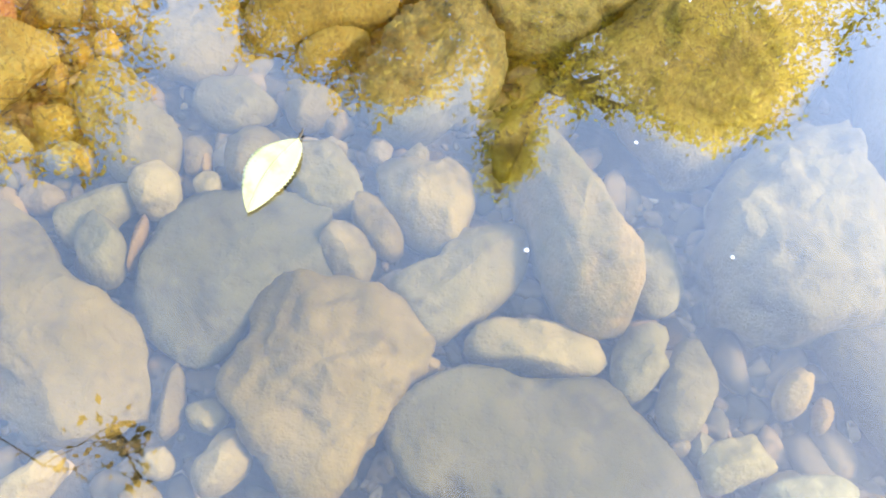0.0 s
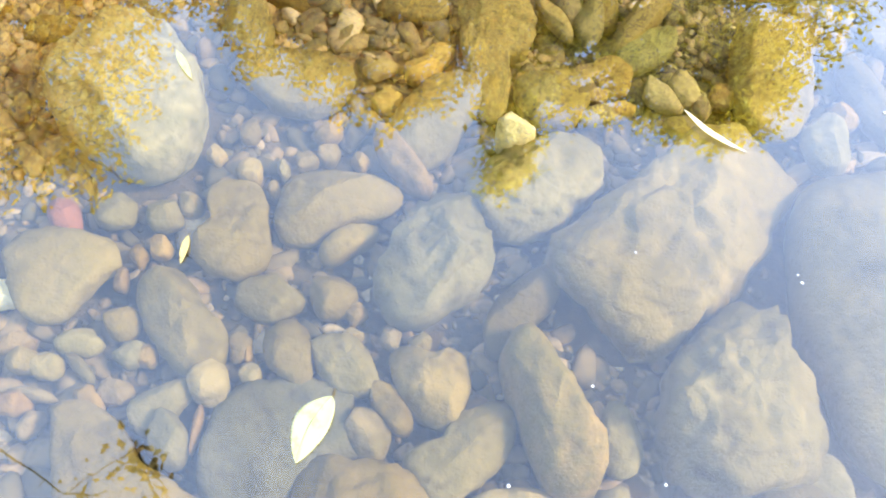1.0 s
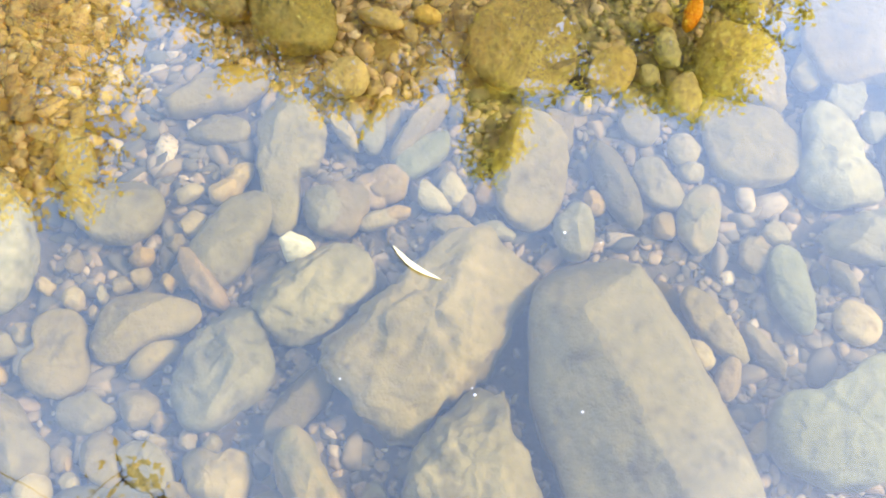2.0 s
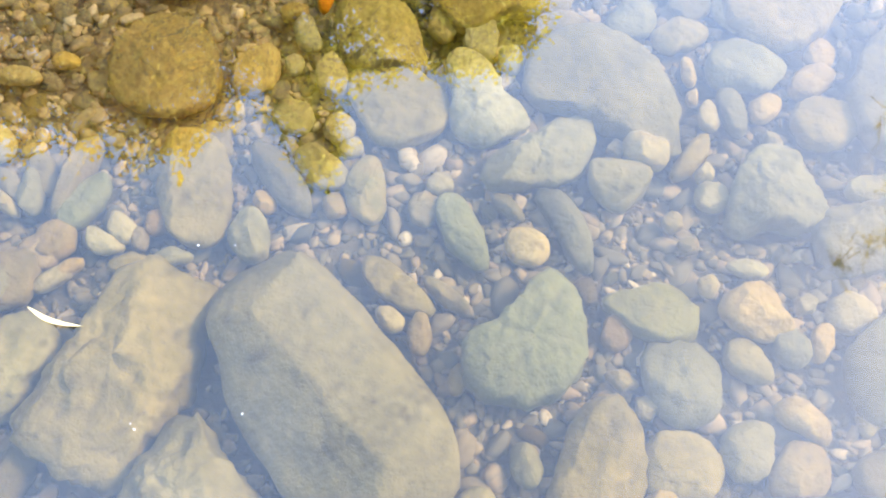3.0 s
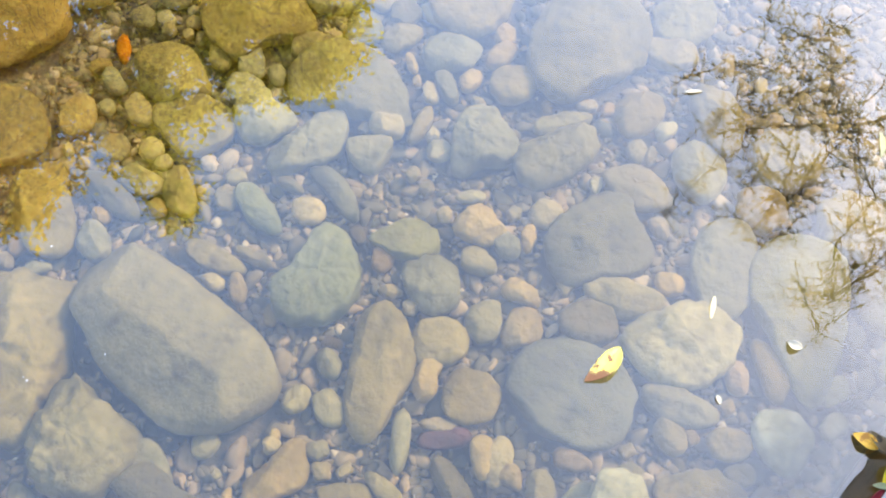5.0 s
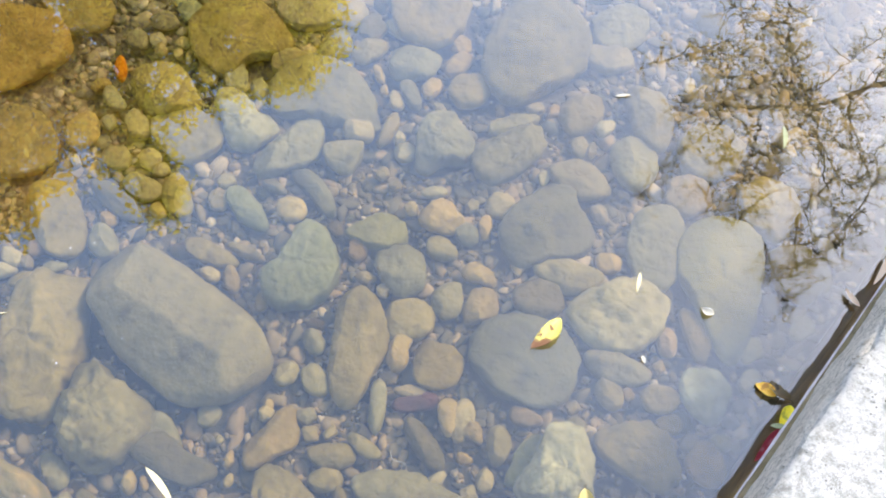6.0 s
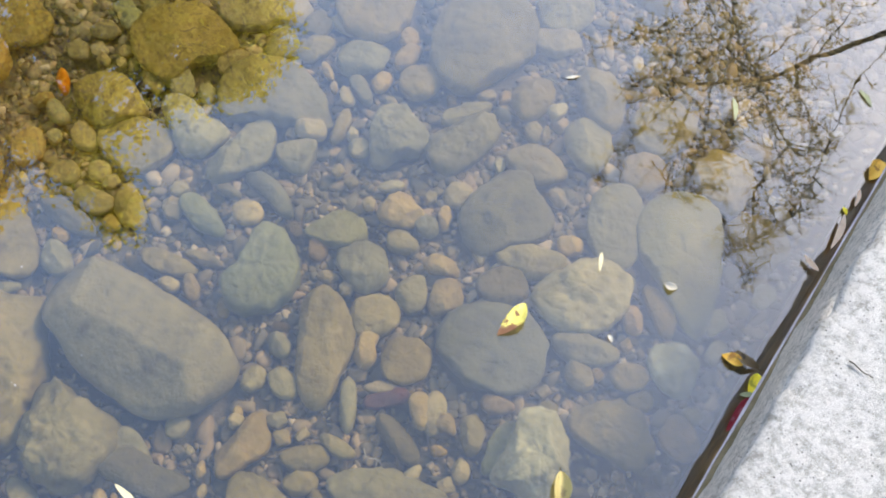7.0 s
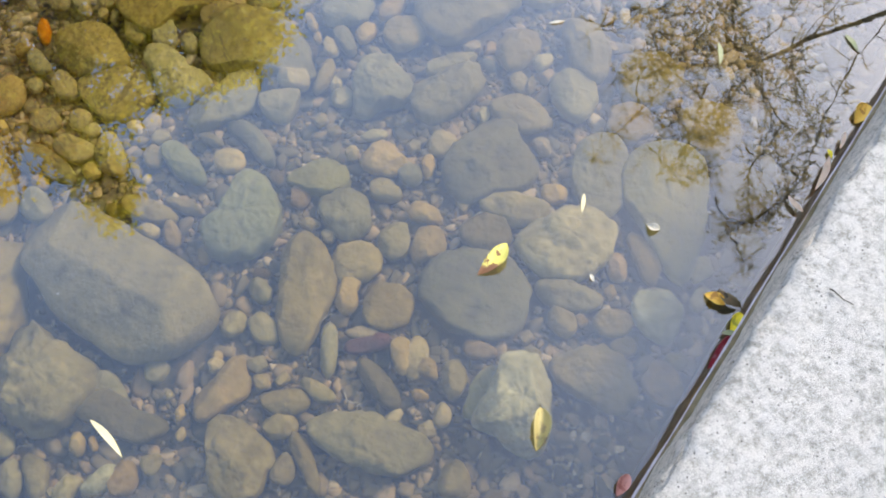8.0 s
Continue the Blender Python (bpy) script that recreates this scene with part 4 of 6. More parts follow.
stone(0.614, 1.176, 0.0236, 0.0166, 120, 0.025, "o", (-.01,0,0,.01,.04,-.01,0,0,.02,-.02,.01,0,0,-.01))
stone(0.894, 1.546, 0.0325, 0.0119, 81, 0.025, "O", (.01,0,0,0,-.01,0,.01,0,-.01,0,0,0,0,0))
stone(0.885, 0.751, 0.0214, 0.0180, 29, 0.026, "g", (0,0,0,0,.01,-.04,0,.01,-.02,.01,0,.01,0,0))
stone(1.787, 1.060, 0.0215, 0.0176, 13, 0.022, "o", (-.01,.01,0,-.01,.08,-.07,.01,.04,.02,-.01,0,0,0,0))
stone(0.238, 0.691, 0.0219, 0.0172, 110, 0.040, "o", (-.01,.01,0,0,.04,-.05,0,.01,.01,0,0,0,.01,0))
stone(0.449, 1.238, 0.0359, 0.0104, 135, 0.025, "o", (0,.01,.04,-.01,.01,-.01,.01,0,0,0,-.02,0,0,0))
stone(0.591, 1.160, 0.0258, 0.0144, 146, 0.025, "o", (0,.12,.05,.04,-.01,-.18,-.03,-.04,-.01,-.06,-.04,-.01,-.03,.01))
stone(0.025, 0.817, 0.0240, 0.0152, 141, 0.022, "r", (.01,0,0,-.01,-.03,-.01,.01,.02,-.01,0,0,0,0,0))
stone(0.407, 0.715, 0.0266, 0.0132, 143, 0.040, "g", (0,.02,.04,-.01,0,-.03,-.03,.01,0,.01,-.02,.01,0,.02))
stone(0.319, 1.115, 0.0234, 0.0148, 51, 0.025, "o", (-.02,.03,.01,0,.04,-.06,-.02,0,.03,-.03,0,-.01,0,0))
stone(0.529, 1.115, 0.0278, 0.0124, 31, 0.022, "o", (.01,.03,-.01,-.02,-.01,-.03,.01,.02,-.01,-.02,0,.01,-.01,-.01))
stone(1.302, 0.564, 0.0209, 0.0165, 119, 0.028, "b", (.02,-.02,0,0,-.09,.10,0,-.02,-.03,.02,-.01,-.03,0,0))
stone(1.692, 0.880, 0.0234, 0.0147, 88, 0.022, "p", (.02,-.01,.02,-.01,-.06,.03,-.04,.02,-.01,.01,-.01,0,0,0))
stone(0.443, 1.043, 0.0202, 0.0160, 6, 0.070, "w", (-.01,0,0,0,.06,.03,.02,-.02,.01,.01,.01,.01,.01,0))
stone(0.369, 0.512, 0.0224, 0.0144, 77, 0.035, "o", (.01,-.03,.03,-.03,-.03,.08,-.04,.06,-.03,-.01,0,0,-.01,-.01))
stone(0.122, 0.847, 0.0194, 0.0166, 157, 0.028, "g", (0,.01,0,0,-.02,-.05,0,.02,-.02,0,0,.02,0,0))
stone(0.736, 0.608, 0.0196, 0.0163, 84, 0.025, "g", (0,0,0,0,.01,-.02,-.01,.01,.02,-.02,0,0,0,0))
stone(1.291, 0.479, 0.0213, 0.0149, 56, 0.028, "o", (0,-.01,0,0,.01,.02,-.01,0,0,.03,0,0,0,.01))
stone(1.408, 1.037, 0.0257, 0.0122, 163, 0.020, "o", (-.01,0,-.01,.01,.01,0,0,-.02,.02,0,0,0,.01,-.02))
stone(1.227, 0.671, 0.0299, 0.0104, 156, 0.020, "p", (.01,0,-.01,-.01,-.02,.01,.01,-.01,-.01,0,0,.01,0,0))
stone(1.410, 1.268, 0.0227, 0.0136, 85, 0.025, "o", (-.02,.02,0,.01,.04,-.04,-.01,-.01,.01,-.02,-.01,-.02,0,-.01))
stone(0.659, 1.183, 0.0186, 0.0157, 68, 0.020, "p", (0,0,.01,0,0,.01,-.02,.02,-.02,.02))
stone(0.543, 1.125, 0.0261, 0.0108, 33, 0.020, "o", (.01,.04,-.01,-.01,-.02,-.05,0,.01,-.01,-.03))
stone(0.891, 1.183, 0.0188, 0.0148, 102, 0.020, "b", (-.01,.01,0,0,.04,-.05,-.02,-.03,.03,-.02))
stone(0.952, 1.015, 0.0200, 0.0135, 134, 0.022, "o", (-.01,.01,0,-.01,.04,-.04,.01,.01,.02,.01))
stone(0.830, 0.604, 0.0180, 0.0149, 42, 0.024, "g", (0,.01,-.01,0,-.01,-.08,.03,-.01,.01,-.01))
stone(0.134, 0.724, 0.0173, 0.0154, 136, 0.028, "g", (0,0,0,0,-.02,0,-.01,.01,0,0))
stone(0.798, 1.198, 0.0177, 0.0141, 126, 0.022, "o", (0,.01,.01,0,0,-.03,-.01,0,.01,.02))
stone(0.259, 0.462, 0.0235, 0.0107, 58, 0.035, "o", (-.02,-.04,0,0,.03,.04,0,-.01,.01,.03))
stone(0.514, 1.465, 0.0206, 0.0121, 172, 0.018, "o", (.01,0,-.01,0,-.02,.01,.02,0,-.01,-.01))
stone(0.844, 1.422, 0.0178, 0.0133, 86, 0.020, "g", (0,0,-.01,.01,.01,.02,.01,-.03,-.01,-.01))
stone(0.731, 0.685, 0.0204, 0.0115, 76, 0.030, "o", (0,-.02,.01,-.01,0,.03,-.01,0,0,.01))
stone(1.399, 1.348, 0.0253, 0.0093, 89, 0.020, "o", (-.02,.01,.02,0,.02,0,-.01,.01,.02,-.01))
stone(1.250, 0.646, 0.0163, 0.0143, 4, 0.020, "u", (0,0,0,0,.04,-.04,.01,0,.01,0))
stone(0.918, 1.272, 0.0160, 0.0142, 35, 0.022, "o", (0,0,0,-.01,0,.04,-.02,.03,-.01,.01))
stone(1.027, 0.928, 0.0196, 0.0112, 71, 0.022, "g", (-.02,-.01,.01,0,.05,.02,-.01,.01,.02,-.01))
stone(0.184, 0.925, 0.0166, 0.0128, 126, 0.025, "o", (0,.01,0,0,0,-.03,.01,-.01,.02,-.02))
stone(1.034, 1.569, 0.0158, 0.0129, 7, 0.018, "o", (0,0,.01,0,-.02,0,-.01,-.02,0,-.02))
stone(0.636, 1.161, 0.0177, 0.0114, 107, 0.022, "p", (0,-.01,0,0,-.01,.03,0,0,-.01,-.02))
stone(0.157, 0.658, 0.0164, 0.0122, 17, 0.025, "p", (0,0,-.01,0,0,0,.01,.01,-.01,0))
stone(0.319, 0.541, 0.0251, 0.0080, 104, 0.025, "b", (-.05,-.09,.04,-.01,.04,.04,-.01,0,.05,.05))
stone(1.215, 0.510, 0.0194, 0.0103, 14, 0.024, "o", (-.02,-.05,.02,.01,.05,.07,-.02,-.02,.01,.04))
stone(0.247, 0.998, 0.0158, 0.0122, 33, 0.022, "o", (0,0,-.01,0,-.02,.02,.02,0,-.02,.02))
stone(1.623, 0.993, 0.0177, 0.0108, 62, 0.020, "o", (.03,0,-.02,0,-.06,0,.03,-.01,-.02,0))
stone(0.062, 0.662, 0.0155, 0.0117, 16, 0.025, "g", (0,.01,0,-.01,-.01,-.03,0,.02,-.02,.01))
stone(0.143, 0.866, 0.0154, 0.0114, 128, 0.025, "o", (-.01,0,0,0,.04,-.01,-.01,-.01,-.02,0))
stone(0.166, 0.973, 0.0154, 0.0103, 99, 0.022, "b", (-.02,-.01,-.02,-.01,.07,.02,.03,.01,.02,0))
stone(0.257, 0.971, 0.0141, 0.0112, 94, 0.022, "b", (0,.01,0,-.01,.02,-.05,.02,.02,.02,0))
stone(0.133, 0.812, 0.0141, 0.0103, 140, 0.022, "o", (-.01,.01,0,0,.05,-.03,0,0,-.01,0))
stone(0.114, 0.672, 0.0216, 0.0063, 152, 0.020, "b", (0,-.04,.02,-.02,0,0,0,0,0,.03))
stone(0.084, 0.635, 0.0233, 0.0058, 6, 0.020, "p", (.02,.02,-.01,0,0,-.01,.01,0,0,-.01))
stone(1.272, 0.527, 0.0144, 0.0089, 140, 0.020, "o", (.01,.02,0,.02,-.04,-.05,.01,-.04,-.02,-.02))
stone(1.016, 1.545, 0.0118, 0.0105, 78, 0.016, "o", (0,0,0,.01,-.02,.02,.01,-.06,0,0))
stone(0.097, 0.609, 0.0144, 0.0085, 68, 0.022, "p", (.01,.02,0,0,-.01,-.04,-.01,0,-.02,-.03))
stone(0.328, 0.476, 0.0121, 0.0096, 23, 0.030, "g", (-.01,0,0,0,.03,-.02,.01,0,.03,-.02))
stone(0.328, 0.499, 0.0118, 0.0097, 20, 0.025, "o", (0,0,.01,0,-.01,0,-.02,0,.01,-.02))
stone(1.036, 1.598, 0.0111, 0.0099, 29, 0.015, "o", (0,0,.01,0,.03,.02,-.06,0,0,.01))
stone(1.395, 1.303, 0.0131, 0.0084, 73, 0.020, "o", (0,.01,.02,.02,.01,-.03,-.04,-.03,.01,-.01))
stone(0.268, 0.712, 0.0105, 0.0099, 157, 0.020, "o", (0,0,0,0,-.02,0,0,.01,-.02,.02))
stone(0.241, 0.648, 0.0244, 0.0041, 102, 0.020, "p", (.09,.06,.03,-.02,-.02,0,0,-.02,-.04,-.01))
stone(0.888, 0.631, 0.0119, 0.0077, 56, 0.018, "o", (-.01,.01,-.02,-.01,.03,-.03,.04,.02,.01,-.01))
stone(0.987, 0.734, 0.0106, 0.0080, 61, 0.015, "o", (0,0,-.01,0,.02,-.01,.05,-.02,0,0))
stone(0.754, 0.676, 0.0136, 0.0063, 88, 0.018, "b", (0,0,.01,.04,0,0,0,-.04,0,0))
stone(0.216, 0.912, 0.0098, 0.0066, 128, 0.015, "o", (0,.01,.02,.01,-.02,-.02,-.05,-.02,0,-.01))
stone(0.891, 0.705, 0.0087, 0.0069, 117, 0.015, "o", (0,0,.01,-.01,.01,-.01,-.03,.05,0,0))
stone(0.258, 0.732, 0.0111, 0.0040, 116, 0.016, "o", (.01,-.07,.03,.01,0,.04,-.01,-.01,-.01,.05))
stone(0.645, 0.638, 0.0057, 0.0048, 149, 0.015, "o", (0,-.01,0,-.01,0,.03,-.05,.03,0,.01))
# stones farther out and small ones between
stone(0.839, 1.745, 0.082, 0.066, 112, 0.039, "g", (-.01,.01,.04,-.01,.08,-.05,.01,.04,-.01,-.02,0,-.02,-.01,0))
stone(1.959, 0.929, 0.062, 0.059, 18, 0.052, "g", (0,0,.01,0,-.02,-.03,-.01,0,0,0,.02,0,-.02,.03))
stone(2.004, 0.773, 0.062, 0.056, 80, 0.050, "g", (0,0,.02,0,.01,.02,-.02,.01,-.01,0,.03,-.04,-.01,-.01))
stone(1.882, 1.047, 0.071, 0.042, 80, 0.048, "g", (0,-.02,.08,-.01,0,.03,.01,.01,-.03,.03,.01,.01,-.01,.01))
stone(1.989, 0.631, 0.057, 0.054, 83, 0.047, "g", (0,0,.01,0,.01,.02,-.02,.01,-.01,.01,.01,-.05,-.01,0))
stone(0.188, 1.452, 0.059, 0.050, 142, 0.031, "g", (0,0,.02,-.01,0,.01,.05,.03,-.01,.03,-.01,.04,.02,0))
stone(1.871, 0.855, 0.046, 0.043, 11, 0.038, "b", (0,0,.01,0,-.01,-.01,0,.02,-.01,.04,.01,-.04,0,-.01))
stone(1.871, 1.215, 0.048, 0.035, 148, 0.035, "b", (.01,.01,.05,0,-.02,-.02,.01,.01,0,.01,-.01,-.04))
stone(1.389, 1.527, 0.043, 0.037, 148, 0.034, "b", (-.01,.01,.02,.01,.03,-.04,-.02,-.06,-.04,-.04,.03,-.02))
stone(1.399, 1.411, 0.039, 0.027, 14, 0.028, "g", (.01,.01,.06,.01,-.02,-.02,.01,-.01,.03,0,-.02,-.02))
stone(1.065, 1.661, 0.038, 0.025, 93, 0.027, "v", (0,-.02,.08,0,.01,.04,-.02,-.02,-.05,0,-.01,.01))
stone(1.116, 1.443, 0.038, 0.025, 85, 0.027, "g", (-.01,.01,.09,-.01,.04,-.02,-.04,.02,-.02,-.04,-.03,.02))
stone(1.425, 1.469, 0.033, 0.029, 82, 0.026, "d", (0,0,.02,0,.02,-.02,0,-.02,-.08,-.02,.01,-.01))
stone(1.369, 0.488, 0.043, 0.020, 33, 0.039, "v", (.05,.01,.09,-.01,-.05,-.01,.06,.02,-.04,.01,.03,0))
stone(1.125, 1.672, 0.030, 0.027, 157, 0.025, "g", (0,.02,.03,0,-.03,-.12,-.09,-.05,.03,-.04,-.04,.01))
stone(1.294, 0.590, 0.035, 0.022, 57, 0.024, "o", (0,-.01,.07,0,.02,.02,.01,0,-.03,.01,.01,.01))
stone(0.733, 1.305, 0.030, 0.022, 113, 0.022, "b", (.01,.02,.02,-.02,-.01,-.09,.11,.06,.01,-.02,.03,0))
stone(1.060, 1.473, 0.031, 0.019, 93, 0.022, "g", (-.04,.01,.07,0,.10,-.03,.03,0,0,0,.04,-.02))
stone(1.228, 0.647, 0.035, 0.016, 167, 0.022, "u", (-.02,-.01,.13,.02,.02,.01,.05,-.01,0,.01,0,-.01))
stone(1.828, 0.531, 0.026, 0.022, 21, 0.022, "g", (0,0,.02,0,-.03,0,.02,.03,.08,-.01,0,.02))
stone(0.503, 1.273, 0.031, 0.017, 106, 0.022, "g", (.02,.01,.11,-.01,-.03,-.02,0,.02,-.03,-.01,0,0))
stone(1.940, 0.535, 0.026, 0.020, 29, 0.022, "b", (.01,0,.05,0,-.06,.02,-.01,.01,.05,-.02,.01,0))
stone(1.008, 1.166, 0.024, 0.020, 85, 0.022, "b", (.01,0,.03,0,-.05,.01,-.02,0,-.01,.01,.03,.04))
stone(1.389, 1.512, 0.022, 0.020, 162, 0.022, "o", (0,0,.01,0,-.01,-.04,.01,-.04,.05,-.06,-.02,0))
stone(0.460, 1.259, 0.029, 0.014, 131, 0.022, "p", (.02,-.02,.10,0,-.03,.03,.06,.01,-.02,.01,0,-.01))
stone(0.330, 1.135, 0.026, 0.015, 76, 0.022, "o", (.02,.03,.08,0,-.04,-.05,.03,.02,-.03,-.02,0,-.02))
stone(1.800, 0.479, 0.023, 0.017, 28, 0.022, "b", (.01,0,.06,-.02,-.05,.02,-.02,.04,.02,-.04,0,.01))
stone(1.473, 0.931, 0.024, 0.013, 63, 0.022, "o", (.03,-.01,.09,.01,-.05,.03,.03,-.02,-.04,-.04,0,-.03))
stone(1.473, 0.511, 0.019, 0.016, 150, 0.022, "g", (0,.01,.02,0,-.03,-.04,.01,-.02,.06,-.05,-.01,0))
stone(0.983, 1.594, 0.020, 0.016, 109, 0.022, "b", (0,0,.03,-.01,.02,-.02,.01,.04,-.02,.06,.02,0))
stone(0.625, 1.126, 0.023, 0.013, 9, 0.022, "g", (-.01,.04,.05,.05,.01,-.06,.07,-.07,.02,-.01,.06,-.04))
stone(0.679, 1.129, 0.022, 0.013, 1, 0.022, "g", (-.04,.04,.04,.03,.06,-.08,.08,-.05,.02,.01,.04,-.04))
stone(0.846, 1.519, 0.020, 0.015, 5, 0.022, "b", (-.02,.02,.06,0,.08,-.06,-.01,0,-.01,.02,-.02,-.04))
stone(1.698, 0.397, 0.017, 0.017, 148, 0.022, "g", (-.01,0,0,0,-.02,-.05,.01,-.13,-.01,.01,0,0))
stone(1.117, 1.157, 0.023, 0.011, 130, 0.022, "d", (.05,.03,.09,-.02,-.08,-.04,.05,0,-.02,.01,.04,.04))
stone(0.010, 0.720, 0.019, 0.015, 4, 0.022, "w", (0,0,.03,.02,-.02,0,.04,-.09,.01,-.03,.01,-.02))
stone(0.103, 0.694, 0.020, 0.013, 17, 0.022, "g", (.02,.02,.07,.01,-.08,-.05,.01,-.03,.03,-.02,.02,-.01))
stone(1.033, 1.202, 0.017, 0.016, 35, 0.022, "o", (0,0,.02,0,-.06,.03,-.02,.01,.07,0,.01,0))
stone(0.296, 1.058, 0.017, 0.016, 78, 0.022, "o", (0,0,.02,0,.03,-.02,-.02,.01,-.07,.02,.01,0))
stone(1.928, 1.036, 0.018, 0.015, 167, 0.022, "p", (0,0,.05,.01,-.03,0,-.11,-.06,0,0,-.04,-.03))
stone(1.043, 0.692, 0.017, 0.015, 166, 0.022, "b", (0,.01,.03,.01,.02,-.05,-.01,-.05,-.01,.06,-.02,-.01))
stone(1.672, 1.153, 0.018, 0.013, 166, 0.022, "p", (.01,.01,.06,.02,-.02,-.03,-.03,-.06,.01,.03,-.03,-.02))
stone(1.011, 1.174, 0.016, 0.014, 86, 0.022, "b", (0,0,.02,-.01,.14,-.10,-.02,.09,.03,0,.03,-.02))
stone(1.706, 1.132, 0.016, 0.014, 14, 0.022, "p", (.01,.01,.02,-.01,-.07,0,-.02,.12,-.03,0,.01,.02))
stone(0.084, 0.664, 0.016, 0.013, 175, 0.022, "g", (.01,0,.04,0,-.04,-.01,-.01,0,.04,.06,0,.01))
stone(0.155, 0.698, 0.016, 0.013, 17, 0.022, "g", (0,0,.02,0,.02,.02,.05,0,-.02,-.06,.03,-.01))
stone(1.257, 0.467, 0.015, 0.014, 13, 0.022, "b", (0,0,.02,-.01,-.05,.01,-.03,.13,-.02,0,.01,.02))
stone(0.273, 1.100, 0.018, 0.011, 35, 0.022, "o", (-.02,-.01,.13,.02,.05,.02,-.04,-.03,.04,.02,-.06,-.04))
stone(1.222, 0.908, 0.017, 0.012, 154, 0.022, "b", (-.02,0,.01,-.01,.04,.01,.13,.02,-.01,-.01,.04,0))
stone(1.040, 0.659, 0.015, 0.013, 128, 0.022, "b", (-.01,0,0,0,.04,.02,.13,-.03,-.01,.01,.01,0))
stone(0.072, 0.623, 0.016, 0.013, 2, 0.022, "p", (-.01,.01,.03,0,.02,-.06,.04,-.03,.04,.05,.02,-.02))
stone(1.353, 1.019, 0.015, 0.013, 66, 0.022, "o", (0,.01,.03,0,-.03,-.04,.01,-.01,.07,-.02,0,0))
stone(0.983, 1.566, 0.015, 0.013, 110, 0.022, "b", (0,0,.03,0,-.01,-.02,0,.01,-.02,.08,0,0))
stone(0.979, 0.721, 0.014, 0.013, 116, 0.022, "o", (0,0,.02,0,.04,-.02,.01,.02,-.06,.05,.01,.01))
stone(1.487, 1.218, 0.015, 0.012, 83, 0.022, "b", (0,-.02,.06,.02,.01,.05,-.08,-.08,-.02,.03,-.04,-.04))
stone(1.327, 1.112, 0.014, 0.013, 36, 0.022, "b", (0,0,.01,0,-.01,-.01,-.01,.03,.06,-.05,.02,0))
stone(1.466, 0.982, 0.014, 0.012, 25, 0.022, "b", (0,0,.02,-.01,-.01,.01,.01,.06,0,-.07,.01,-.01))
stone(1.037, 1.527, 0.017, 0.010, 59, 0.022, "g", (0,-.01,.06,0,-.03,.02,.03,0,.06,.01,.02,0))
stone(1.737, 1.017, 0.016, 0.011, 58, 0.022, "b", (0,.01,.04,.04,-.01,-.03,.06,-.10,0,-.01,.05,-.03))
stone(0.137, 0.645, 0.016, 0.011, 151, 0.022, "b", (0,0,.06,-.01,0,-.03,0,.03,-.04,.05,0,0))
stone(1.497, 0.827, 0.015, 0.012, 77, 0.022, "b", (.02,-.01,.03,.02,-.06,.04,.04,-.11,-.03,-.03,.02,-.04))
stone(1.385, 1.180, 0.014, 0.012, 50, 0.022, "o", (-.01,-.01,.04,-.01,.03,.04,-.04,.02,-.05,.04,.01,.01))
stone(1.244, 0.871, 0.014, 0.012, 91, 0.022, "o", (-.01,0,.03,0,.05,.01,-.01,-.01,-.05,-.04,.01,0))
stone(0.285, 1.026, 0.013, 0.012, 32, 0.022, "b", (0,0,.01,.01,-.03,-.03,.02,-.13,-.01,0,.01,0))
stone(0.046, 0.675, 0.015, 0.010, 36, 0.022, "p", (0,-.01,.06,.01,.02,.05,.03,-.02,-.04,-.03,.02,-.01))
stone(1.275, 1.231, 0.013, 0.011, 55, 0.022, "b", (0,0,.04,-.01,.09,-.05,-.08,.08,0,0,-.01,.02))
stone(0.346, 0.540, 0.013, 0.011, 9, 0.022, "g", (0,0,.02,0,-.05,-.04,.05,-.01,.04,.04,.02,-.01))
stone(1.340, 1.076, 0.013, 0.011, 9, 0.022, "b", (0,0,.02,0,.01,-.02,-.04,-.03,.05,.05,-.01,.01))
stone(1.657, 0.556, 0.013, 0.011, 58, 0.022, "b", (.01,0,.01,0,-.06,0,.13,-.03,.01,-.01,.02,0))
stone(0.249, 0.734, 0.014, 0.010, 97, 0.022, "b", (.03,0,.08,0,-.09,0,-.01,0,.01,.02,.01,0))
stone(1.602, 1.173, 0.014, 0.010, 74, 0.022, "b", (.01,0,.09,0,-.03,0,-.10,-.01,-.01,0,-.07,-.01))
stone(1.585, 0.533, 0.013, 0.010, 75, 0.022, "b", (0,-.01,.05,.02,0,.02,-.07,-.10,-.01,.01,-.02,-.05))
stone(1.482, 0.544, 0.012, 0.011, 160, 0.022, "b", (-.01,.01,.01,.01,.01,-.08,.05,-.12,-.01,.01,.01,-.02))
stone(1.073, 0.650, 0.013, 0.009, 21, 0.022, "o", (.01,-.01,.09,-.01,-.05,.03,-.09,.03,-.01,.03,-.07,.02))
stone(0.384, 0.785, 0.012, 0.010, 118, 0.022, "p", (0,0,.01,-.01,-.01,-.01,.07,.06,.05,0,0,.02))
stone(0.236, 0.955, 0.012, 0.010, 26, 0.022, "b", (-.01,.01,.04,.01,.06,-.01,-.09,-.09,.02,-.02,-.01,-.03))
stone(0.898, 0.665, 0.013, 0.008, 61, 0.022, "o", (-.02,0,.02,.02,.05,-.01,.11,-.05,0,.02,.05,-.01))
stone(0.764, 1.349, 0.012, 0.009, 91, 0.022, "o", (.01,-.02,.08,.02,-.03,.04,-.09,-.05,-.03,.04,-.05,-.04))
stone(0.413, 0.787, 0.011, 0.010, 13, 0.022, "g", (0,0,.02,0,-.04,0,-.01,.03,.06,.04,-.01,.02))
